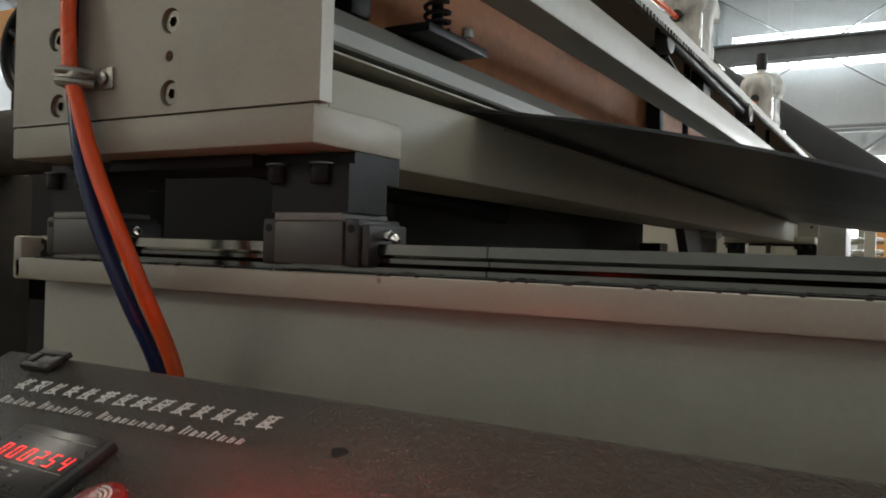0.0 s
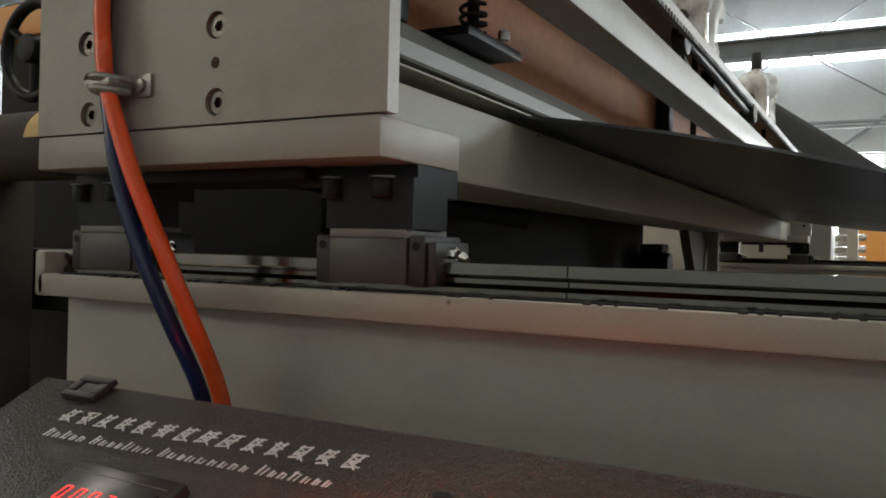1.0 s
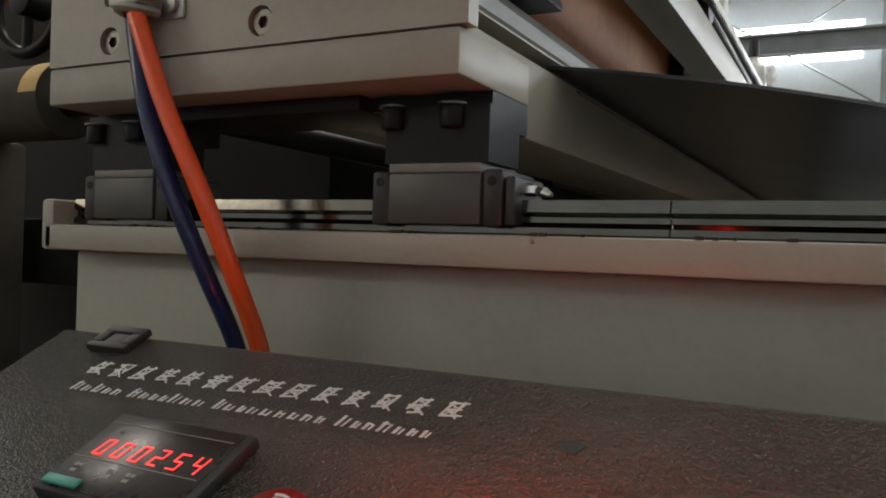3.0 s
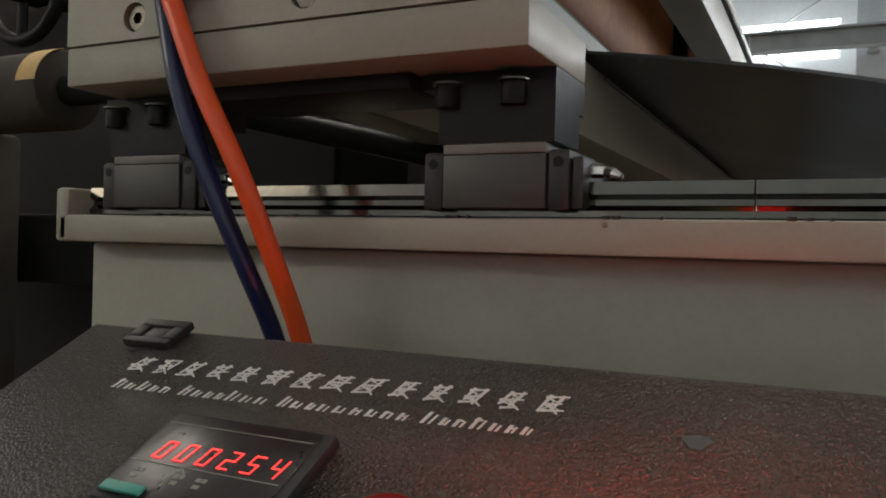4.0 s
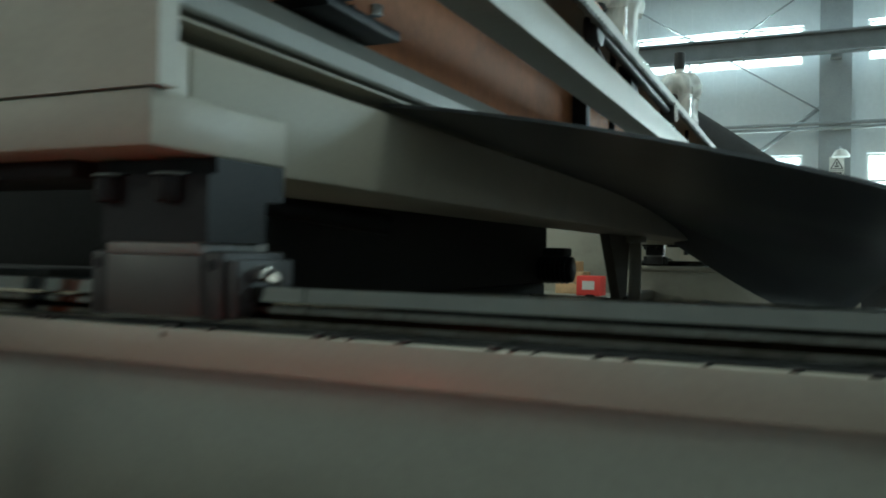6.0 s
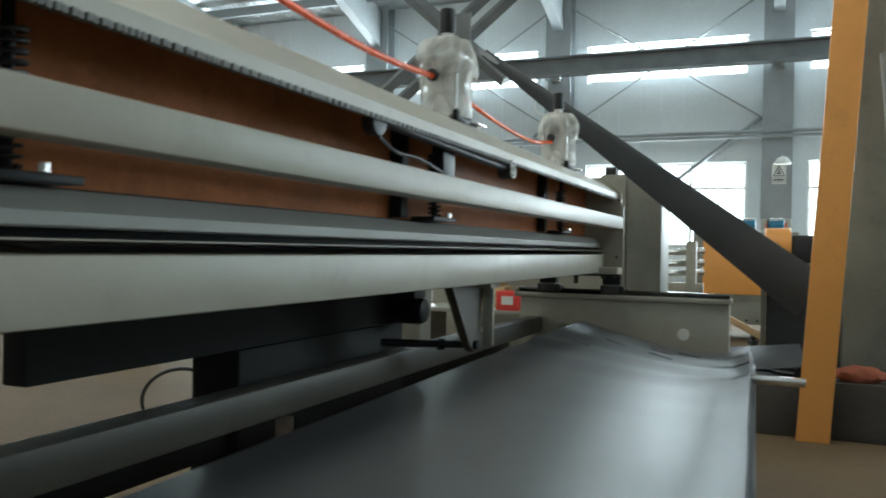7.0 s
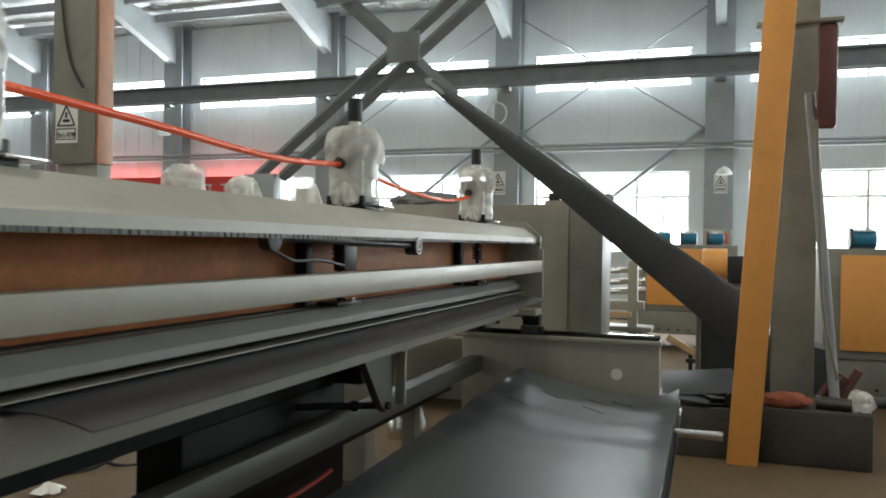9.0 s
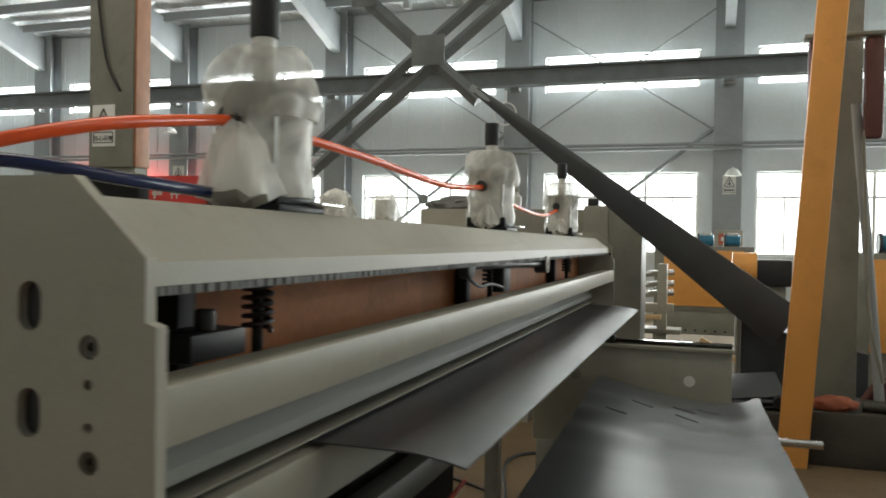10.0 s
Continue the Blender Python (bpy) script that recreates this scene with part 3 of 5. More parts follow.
def floor_stand_bits():
    t = thing("dirty_block", "dark dirty concrete block with loose steel plates on top", "block")
    part("block", bm_box(B(), .44, 1.155, 5.46, 6.1, FLOOR, .27, .012), BLOCKC, t)
    for x, y, z, w, d, rx, ry, rz in ((.72, 5.72, .30, .27, .22, 3, -2, 9), (.66, 5.64, .325, .2, .16, 4, 3, -14), (.74, 5.78, .40, .26, .2, 17, -6, 5), (.9, 5.66, .33, .14, .12, 2, 5, 31)):
        bm = bm_box(B(), -w, w, -d, d, -.004, .004, .002); bm.transform(pose(x, y, z, rx, ry, rz)); part("loose_plate", bm, DARKBELT, t)
    part("packing_timber", bm_box(B(), .62, .86, 5.82, 5.92, .27, .385, .004), BLOCKC, t)
    part("pipe_stub", bm_cyl(B(), (.98, 5.5, .33), (.98, 5.75, .33), .05), BLACKOX, t)
    t = thing("levelling_foot", "black threaded levelling foot under a timber batten", "foot")
    part("stem", bm_cyl(B(), (.62, 7.6, FLOOR), (.62, 7.6, .385), .02), PLASTIC, t)
    part("pad", bm_cyl(B(), (.62, 7.6, .14), (.62, 7.6, .19), .07, bev=.005), PLASTIC, t)
    part("nut", bm_cyl(B(), (.62, 7.6, .29), (.62, 7.6, .33), .05, seg=6), PLASTIC, t)
    bm = bm_box(B(), -.2, .2, -.03, .03, -.03, .03, .003); bm.transform(pose(.58, 7.6, .43, 0, 28, 0)); part("batten", bm, WOOD, t)


floor_stand_bits()


def yellow_machine(x0, x1, y, z0, z1, name_label, motors):
    m = thing("panelled_machine", name_label, "machine", "panelled machines")
    part("frame", bm_box(B(), x0 - .14, x1 + .14, y, y + 1.1, z0 - .08, z1 + .06, .01), GREYD, m)
    part("panel", bm_box(B(), x0, x1, y - .02, y - .001, z0, z1, .004), YELLOW, m)
    part("skirt", bm_box(B(), x0 - .14, x1 + .14, y + .02, y + 1.0, z0 - .42, z0 - .08, .005), GREYD, m)
    for k in range(8):
        x = x0 + (x1 - x0) * (k + .3) / 8
        part("bolt", bm_cyl(B(), (x, y + .005, z0 - .36), (x, y + .021, z0 - .36), .018, seg=8), PLASTIC, m)
    for s in (x0 - .1, x1 + .1):
        part("leg", bm_box(B(), s - .05, s + .05, y + .1, y + .9, FLOOR, z0 - .42), GREYD, m, smooth=None)
    for k in range(motors):
        x = x0 + .12 + (x1 - x0) * k / max(motors, 1)
        mo = part("motor", bm_cyl(B(), (x, y + .2, z1 + .15), (x + .2, y + .2, z1 + .15), .085, bev=.01), BLUE, m, "blue electric motor")
        part("flange", bm_cyl(B(), (x - .03, y + .2, z1 + .15), (x, y + .2, z1 + .15), .105), DARKBELT, mo)
        part("foot", bm_box(B(), x, x + .18, y + .12, y + .28, z1 + .055, z1 + .08), DARKBELT, mo, smooth=None)
        part("wrap", bm_box(B(), x + .02, x + .17, y + .11, y + .29, z1 + .22, z1 + .26, .01), FILM, mo)


yellow_machine(1.94, 3.9, 7.85, .46, 1.35, "grey machine with a large yellow-orange panel and blue motors", 4)
yellow_machine(-.16, .95, 11.6, .56, 1.38, "grey machine with yellow-orange door behind the conveyor", 3)


def control_cabinet():
    c = thing("notice_board", "small pale board with a red field before the windows", "sign")
    part("case", bm_box(B(), .556, 1.02, 14.0, 14.03, 1.32, 1.72, .008), GREY, c)
    part("stand", bm_box(B(), .76, .82, 14.031, 14.07, FLOOR, 1.70, .004), GREYD, c)
    part("red_field", bm_box(B(), .62, .96, 13.985, 13.999, 1.47, 1.66, .003), paint("faded_red_panel", (.5, .12, .07), .5), c)
    bm = B()
    for k in range(3):
        bm_box(bm, .66 + k * .09, .73 + k * .09, 13.978, 13.984, 1.53, 1.60)
    part("text_bars", bm, TEXTW, c, smooth=None)
    t = thing("yellow_drum_unit", "yellow drum beside a dark gearbox", "unit")
    part("drum", bm_cyl(B(), (.70, 8.2, 1.22), (.94, 8.2, 1.22), .17, bev=.01), YELLOW, t)
    part("gearbox", bm_box(B(), .942, 1.27, 8.05, 8.35, 1.05, 1.32, .02), PLASTIC, t)
    part("stand", bm_box(B(), .74, 1.22, 8.1, 8.3, FLOOR, 1.05, .01), GREYD, t)


control_cabinet()


def frame_machine():
    """Open light-grey frame with rollers and jacks seen past the cabinet."""
    m = thing("roller_frame", "light grey open frame with rollers and levelling jacks", "machine")
    y = 8.2
    for x in (-.42, .0):
        part("upright", bm_box(B(), x - .05, x + .05, y, y + .12, .3, 1.25, .005), GREY, m)
    part("cross_bar", bm_box(B(), -.5, .12, y + .01, y + .1, .72, .82, .004), GREY, m)
    for z in (1.0, 1.12, .9):
        part("roller", bm_cyl(B(), (-.45, y - .1, z), (.1, y + .25, z + .03), .035), BRIGHT, m)
    for x in (-.3, .02):
        part("jack", bm_cyl(B(), (x, y + .05, FLOOR), (x, y + .05, .72), .022), PLASTIC, m)
    part("deck", bm_box(B(), -.6, .2, y - .05, y + .3, .5, .55, .004), GREYD, m)
    part("plank", bm_box(B(), -.5, .0, y - .15, y - .06, .66, .71, .004), WOOD, m)
    part("valve_block", bm_box(B(), -.48, -.3, y - .1, y, 1.1, 1.3, .01), PLASTIC, m)
    part("cable", bm_tube(B(), [(-.3, y - .1, 1.2), (-.25, y - .14, 1.0), (-.28, y - .14, .8), (-.4, y - .12, .65)], .012), PLASTIC, m)
    part("coil", bm_lathe(B(), [(.05, 1.3), (.06, 1.32), (.04, 1.36), (.06, 1.4), (.05, 1.42)], -.4, y), WHITE, m)


frame_machine()


def tall_cabinet():
    c = thing("tall_cabinet", "tall grey steel cabinet standing behind the rail base", "cabinet")
    part("body", bm_box(B(), -.62, -.10, 6.65, 7.2, FLOOR, 1.80, .008), GREYD, c)
    part("side_cover", bm_box(B(), -.62, -.40, 6.63, 6.649, .2, 1.79, .004), GREY, c)
    part("rear_housing", bm_box(B(), -2.25, -.63, 6.75, 7.2, FLOOR, 1.77, .01), GREY, c)
    part("lifting_lug", bm_box(B(), -.6, -.5, 6.7, 6.85, 1.80, 1.87, .01), PLASTIC, c)


tall_cabinet()


def rear_beam():
    """Second cross beam behind the gantry with wrapped stub cylinders and a tarpaulin."""
    r = thing("rear_cross_beam", "grey cross beam behind with posts", "beam")
    part("beam", bm_box(B(), -1.36, -1.12, .9, 4.2, 1.40, 1.54, .006), GREY, r)
    for y in (1.0, 4.1):
        part("post", bm_box(B(), -1.33, -1.15, y - .08, y + .08, FLOOR, 1.40, .004), GREYD, r)
    for k, (y, h) in enumerate(((2.37, .13), (2.81, .12), (3.41, .14))):
        c = thing("wrapped_stub_cylinder", "short pneumatic cylinder wrapped in crumpled film", "cylinder", "stub cylinders")
        part("barrel", bm_cyl(B(), (-1.24, y, 1.54), (-1.24, y, 1.54 + h), .055, bev=.006), WHITE, c)
        part("film", bm_lathe(B(), [(.07, 1.545), (.085, 1.58), (.075, 1.54 + h), (.05, 1.57 + h)], -1.24, y, wob=.5, seed=k + 11), FILM, c)
    t = thing("folded_tarpaulin", "grey folded tarpaulin lying on the rear housing", "tarpaulin")
    bm = B(); bmesh.ops.create_icosphere(bm, subdivisions=4, radius=1)
    for v in bm.verts:
        n = 1 + .3 * noise.noise(v.co * 2.5) + .1 * noise.noise(v.co * 7)
        v.co = Vector((-1.85 + v.co.x * .40 * n, 6.95 + v.co.y * .16 * n, 1.79 + max(-.02, v.co.z * .11 * n)))
    part("cloth", bm, CLOTH, t)
    t = thing("spray_bottle", "white plastic bottle standing on the rear housing", "bottle")
    bz = 1.7702
    part("body", bm_lathe(B(), [(.045, bz), (.048, bz + .02), (.048, bz + .12), (.02, bz + .15), (.018, bz + .17)], -1.30, 6.85), WHITE, t)
    part("cap", bm_cyl(B(), (-1.30, 6.85, bz + .17), (-1.30, 6.85, bz + .20), .021), GREYD, t)


rear_beam()


# ---- rail bases ----
def rail_base(y0, sgn, x0, x1, near):
    """A box beam with a flanged top, its linear rail and feet. sgn: side on which the front flange edge lies."""
    b = thing("rail_base", "grey painted steel beam carrying a linear guide rail", "beam", "rail bases")
    ya, yb = sorted((y0, y0 + sgn * .14))
    part("flange", bm_box(B(), x0, x1, ya, yb, .877, .902, .0025), GREY, b)
    wa, wb = sorted((y0 + sgn * (.034 if near else .016), y0 + sgn * .124))
    part("web", bm_box(B(), x0 + (.006 if near else .025), x1 - .01, wa, wb, .33, .8765, .004), GREY, b)
    for x in (x0 + .12, x1 - .2):
        part("foot", bm_box(B(), x - .07, x + .07, wa - .02, wb + .02, FLOOR, .33, .004), GREYD, b)
    part("end_stop", bm_box(B(), x0 - .006, x0 + .012, ya, yb, .8765, .928, .004), GREY, b)
    yc = y0 + sgn * .039
    prof = [(-.017, .9022), (.017, .9022), (.017, .9085), (.0125, .9125), (.0125, .9165), (.017, .920), (.0155, .929), (-.0155, .929), (-.017, .920), (-.0125, .9165), (-.0125, .9125), (-.017, .9085)]
    xs = [x0 + .015, -.36, .092, x1 - .01] if near else [x0 + .015, x1 - .01]
    for k, (a, c) in enumerate(zip(xs, xs[1:])):
        part("rail", bm_prism(B(), [(yc + p, z) for p, z in prof], "x", a + .0006, c - .0006), STEEL, b, "polished steel linear rail", smooth=25)
    if near:
        rnd = random.Random(7)
        for k in range(34):
            x = rnd.uniform(-.45, .62)
            r = rnd.uniform(.001, .003)
            part("paint_chip", bm_box(B(), x, x + r * 2.2, y0 + .001, y0 + .004 + r, .9015, .9035 + r * .3, .0004), PLASTIC, b)
        bm = B(); bmesh.ops.create_icosphere(bm, subdivisions=1, radius=.003, matrix=Matrix.Translation((0, .001, .898))); part("paint_drip", bm, GREYD, b)
        part("dirty_joint", bm_box(B(), x0 + .03, x1 - .02, y0 + .006, y0 + .020, .9021, .9034), BLACKOX, b, smooth=None)
        part("screw_hole", bm_cyl(B(), (.3, .0332, .76), (.3, .0342, .76), .003, seg=10), PLASTIC, b)
    else:
        for x, c in ((.383, True), (-.234, False)):
            part("hole_cap", bm_cyl(B(), (x, wa - .002, .718), (x, wa + .0, .718), .03, seg=24), WHITE if c else GREYD, b, "pale round cap" if c else "")
    return b


rail_base(0.0, 1, -.53, .66, True)
rail_base(3.832, 1, -.50, .61, False)

# ---- the gantry ----
G_ROWS = [(0.0, 0.0), (4.0, 0.0), (4.25, .006), (4.5, .017), (5.0, .042), (5.5, .063), (5.8, .069), (6.2, .069),
          (6.8, .095), (7.3, .103), (8.0, .103), (8.25, .080), (8.6, .025), (8.9, .004), (9.1, 0.0), (10.0, 0.0)]
RIDERS = []
SWING = []
YF = 3.90


def rider(name, label, category, group=""):
    t = thing(name, label, category, group)
    RIDERS.append(t)
    return t


def carriage(parent, x0, x1, yc, sgn):
    """Linear guide block with end caps, spacer and screws. sgn +1: its face towards -y."""
    f = lambda a, b_: sorted((yc + sgn * a, yc + sgn * b_))
    bl = part("slider_block", bm_box(B(), x0, x1, *f(-.035, .035), .909, .9485, .0015), BLOCKM, parent, "dark grey steel guide carriage")
    part("top_strip", bm_box(B(), x0, x1, *f(-.035, .035), .9487, .9562, .0008), STRIP, bl, "bare ground steel strip")
    for a, c in ((x0 - .017, x0 - .0003), (x1 + .0003, x1 + .017)):
        part("end_cap", bm_box(B(), a, c, *f(-.033, .033), .9075, .951, .003), PLASTIC, bl)
        part("cap_screw", bm_cyl(B(), ((a + c) / 2, yc - sgn * .0335, .942), ((a + c) / 2, yc - sgn * .032, .942), .004, seg=10), BLACKOX, bl)
    part("end_seal", bm_box(B(), x1 + .0175, x1 + .026, *f(-.03, .03), .909, .946, .002), PLASTIC, bl)
    if sgn > 0:
        bm = B()
        bm_cyl(bm, (x1 + .026, yc - .012, .937), (x1 + .036, yc - .012, .937), .0052, seg=6)
        bm_cyl(bm, (x1 + .036, yc - .012, .937), (x1 + .044, yc - .016, .934), .0036, .0046, seg=12)
        bm_cyl(bm, (x1 + .044, yc - .016, .934), (x1 + .050, yc - .019, .932), .0046, .002, seg=12)
        part("grease_nipple", bm, BRIGHT, bl, "bright grease nipple")
    q = lambda a: yc + sgn * a
    part("spacer", bm_prism(B(), [(q(-.035), .9564), (q(-.035), 1.0), (q(.024), 1.0), (q(.024), .9564)], "x", x0 - .004, x1 + .006), BLACKOX, parent, "black steel spacer")
    part("spacer_top", bm_prism(B(), [(q(-.022), 1.0002), (q(-.022), 1.0118), (q(.05), 1.0118), (q(.05), .986), (q(.0243), .986), (q(.0243), 1.0002)], "x", x0 - .026, x1 + .002), BLACKOX, parent)
    for x in (x0 + .003, x0 + .055):
        bm = B()
        bm_cyl(bm, (x, q(-.0355), .9825), (x, q(-.0355), .9995), .0098, bev=.0014)
        bolt = part("cap_bolt", bm, BLACKOX, parent, "black socket-head bolt with a worn rim")
        part("bolt_washer", bm_cyl(B(), (x, q(-.0355), .9996), (x, q(-.0355), 1.0012), .0118), SCREW, bolt)


def gantry():
    g = rider("gantry", "grey steel gantry across the rails with rust-red inner panel", "gantry")
    # near end plate: chamfered top, stepped front edge, blind bores
    outline = [(-.472, 1.0475), (-.036, 1.0475), (-.036, 1.372), (-.050, 1.376), (-.050, 1.44), (-.140, 1.522), (-.40, 1.522), (-.472, 1.46)]
    bores = [(-.221, 1.136), (-.220, 1.067), (-.398, 1.137), (-.392, 1.066), (-.118, 1.348), (-.117, 1.231), (-.30, 1.348), (-.30, 1.231)]
    smalls = [(-.221, 1.102), (-.395, 1.102), (-.118, 1.310), (-.118, 1.266)]
    slots = [(-.194, 1.387), (-.194, 1.276)]
    holes = [circle(x, z, .0125) for x, z in bores] + [circle(x, z, .0055, 12) for x, z in smalls] + [slot(x, z, .015, .011) for x, z in slots]
    near = part("end_plate", plate_xz(B(), outline, holes, -.042, -.026, .009), GREY, g, "grey end plate with sunk screws and slots", smooth=30)
    for x, z in bores:
        socket_screw(near, x, -.0385, z)
    for x, z in smalls:
        part("plug", bm_cyl(B(), (x, -.0345, z), (x, -.0332, z), .0045, seg=6), BROWN, near)
    for x, z in slots:
        part("sunk_bar", bm_prism(B(), slot(x, z, .0146, .011), "y", -.031, -.0165), PLASTIC, near)
    far = part("end_plate", plate_xz(B(), outline, [], YF, YF + .016, .009), GREY, g, smooth=30)
    for x, z in ((-.06, 1.40), (-.07, 1.10)):
        part("screw", bm_cyl(B(), (x, YF - .002, z), (x, YF + .001, z), .007, seg=10), BLACKOX, far)
    for ya, yb in ((-.042, .092), (YF - .12, YF + .016)):
        part("foot_plate", bm_box(B(), -.472, -.042, ya, yb, 1.0122, 1.0462, .0025), GREY, g, "thick grey foot plate")
    # black bars put in for the shade on the foot plates' undersides
    for ya, yb in ((.0, .088), (YF - .06, YF + .012)):
        part("sole_shade_bar", bm_box(B(), -.36, -.151, ya, yb, .9995, 1.0118, .001), BLACKOX, g, "black bar standing for the shade under the foot plate")
    for yc, s in ((.039, 1), (3.871, 1)):
        carriage(g, -.124, -.044, yc, s)
        carriage(g, -.463, -.383, yc, s)
    # adjusting screw with knob next to the far blocks
    part("adjusting_screw", bm_cyl(B(), (-.26, 3.80, .96), (-.26, 3.80, 1.012), .012), PLASTIC, g)
    # lower beam
    part("lower_beam", bm_box(B(), -.30, -.135, .0935, YF - .1225, 1.0185, 1.113, .006), GREY, g)
    for ya, yb in ((-.0255, .093), (YF - .122, YF - .0005)):
        part("beam_end", bm_box(B(), -.30, -.1355, ya, yb, 1.047, 1.1125, .003), GREY, g)
    part("slit_strip", bm_box(B(), -.2, -.140, -.025, YF - .001, 1.131, 1.1335, .0004), GREY, g, "thin bright edge strip")
    # black strip added behind the slit, in place of the recess's deep shade
    part("slit_shade_backing", bm_box(B(), -.25, -.214, -.025, YF - .001, 1.135, 1.205, .001), BLACKOX, g)
    # pressing bar above the slit: upright front, face sloping back
    bar = [(-.215, 1.148), (-.161, 1.148), (-.158, 1.151), (-.158, 1.169), (-.160, 1.172), (-.186, 1.200), (-.215, 1.202)]
    part("pressing_bar", bm_prism(B(), [(x, z) for x, z in bar], "y", -.025, YF - .001), ALU, g, "dull grey pressing bar above the slit", smooth=25)
    # middle beam and rust-red panel
    part("mid_beam", bm_box(B(), -.098, -.038, -.0255, YF - .0005, 1.248, 1.310, .003), GREY, g)
    part("inner_panel", bm_box(B(), -.255, -.24, -.0255, YF - .0005, 1.206, 1.484, .001), RUST, g, "rust-red painted inner panel")
    # top cover: sloped front, vertical lip
    cov = [(-.070, 1.409), (-.070, 1.434), (-.142, 1.503), (-.40, 1.503), (-.40, 1.497), (-.145, 1.497), (-.076, 1.431), (-.076, 1.409)]
    bm = bm_prism(B(), cov, "y", -.0255, YF - .0005)
    for v in bm.verts:
        v.co.z -= .016 * v.co.y / YF * (v.co.z > 1.45)
    part("top_cover", bm, GREY, g, "pale grey sloped top cover", smooth=20)
    bm = B()
    n = 330
    for k in range(n):
        y = .0 + (YF - .05) * k / n
        bm_box(bm, -.078 + .002 * math.sin(k * 1.7), -.066 + .0015 * math.sin(k * 2.9), y, y + .0085, 1.399, 1.4088)
    bead = part("foam_bead", bm, paint("grey_edge_chain", (.13, .13, .12), .6), g, "toothed grey edge strip", smooth=None)
    part("rear_wall", bm_box(B(), -.47, -.405, -.0255, YF - .0005, 1.05, 1.46, .003), GREYD, g)
    # spring clamps standing on the pressing bar
    for y in (.36, 1.70, 3.1):
        c = part("spring_clamp", bm_box(B(), -.215, -.145, y - .06, y + .10, 1.2045, 1.2165, .001), BLACKOX, g, "black spring clamp on the pressing bar")
        part("guide_rod", bm_cyl(B(), (-.17, y, 1.2165), (-.17, y, 1.485), .0085), BLACKOX, c)
        bm = B()
        pts = [(-.17 + .017 * math.cos(a), y + .017 * math.sin(a), 1.220 + .0016 * i + (.115 if i > 24 else 0)) for i in range(74) for a in (i * math.pi / 4,)]
        bm_tube(bm, pts[:25], .003, seg=6, sub=2)
        part("spring", bm, PLASTIC, c)
        bm = B()
        bm_tube(bm, [(-.17 + .021 * math.cos(i * math.pi / 4), y + .021 * math.sin(i * math.pi / 4), 1.322 + .0017 * i) for i in range(44)], .004, seg=6, sub=2)
        part("spring", bm, PLASTIC, c)
        part("nut", bm_cyl(B(), (-.14, y + .03, 1.2165), (-.14, y + .03, 1.2285), .008, seg=6), BRIGHT, c)
        part("post", bm_box(B(), -.235, -.2, y - .15, y - .11, 1.21, 1.485, .002), BLACKOX, c)
    # trim knife rail with end pulley and cable
    r = part("knife_rail", bm_cyl(B(), (-.085, 1.2, 1.402), (-.085, 2.07, 1.385), .011), BLACKOX, g, "black rod with a pulley")
    pl = part("pulley", bm_cyl(B(), (-.105, 2.07, 1.383), (-.062, 2.07, 1.383), .03, bev=.003), PLASTIC, r)
    for rad in (.026, .013):
        part("rim_ring", bm_tube(B(), [(-.0615, 2.07 + rad * math.cos(a), 1.383 + rad * math.sin(a)) for a in [2 * math.pi * k / 14 for k in range(15)]], .0022, seg=6, sub=2), WHITE, pl)
    part("pulley", bm_cyl(B(), (-.105, 1.18, 1.40), (-.075, 1.18, 1.40), .032, bev=.003), PLASTIC, r)
    part("knife_holder", bm_box(B(), -.13, -.095, 1.58, 1.66, 1.312, 1.42, .003), BLACKOX, r)
    part("cable", bm_tube(B(), [(-.09, 1.2, 1.37), (-.085, 1.28, 1.345), (-.09, 1.42, 1.345), (-.1, 1.6, 1.325)], .004), PLASTIC, r)
    part("knife_holder", bm_box(B(), -.165, -.10, .10, .22, 1.3102, 1.345, .004), BLACKOX, r)
    part("knob", bm_cyl(B(), (-.115, .15, 1.345), (-.115, .15, 1.372), .013, bev=.004), PLASTIC, r)
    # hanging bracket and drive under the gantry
    b = part("hanging_bracket", bm_prism(B(), [(2.02, 1.0175), (2.33, 1.0175), (2.28, .80), (2.24, .775), (2.20, .80)], "x", -.275, -.245), GREY_SHADED, g, "grey hanging bracket plate")
    part("bracket_flange", bm_box(B(), -.2445, -.205, 2.315, 2.33, .79, 1.0175, .002), GREY, b)
    part("bracket_foot", bm_box(B(), -.2445, -.195, 2.26, 2.36, .995, 1.0178, .003), GREY, b)
    part("pin", bm_cyl(B(), (-.2449, 2.24, .80), (-.232, 2.24, .80), .016), BLACKOX, b)
    part("push_rod", bm_cyl(B(), (-.49, 2.02, .815), (-.262, 2.235, .80), .013), BLACKOX, b)
    part("rod_collar", bm_cyl(B(), (-.345, 2.157, .805), (-.33, 2.171, .804), .02), BLACKOX, b)
    return g


gantry()


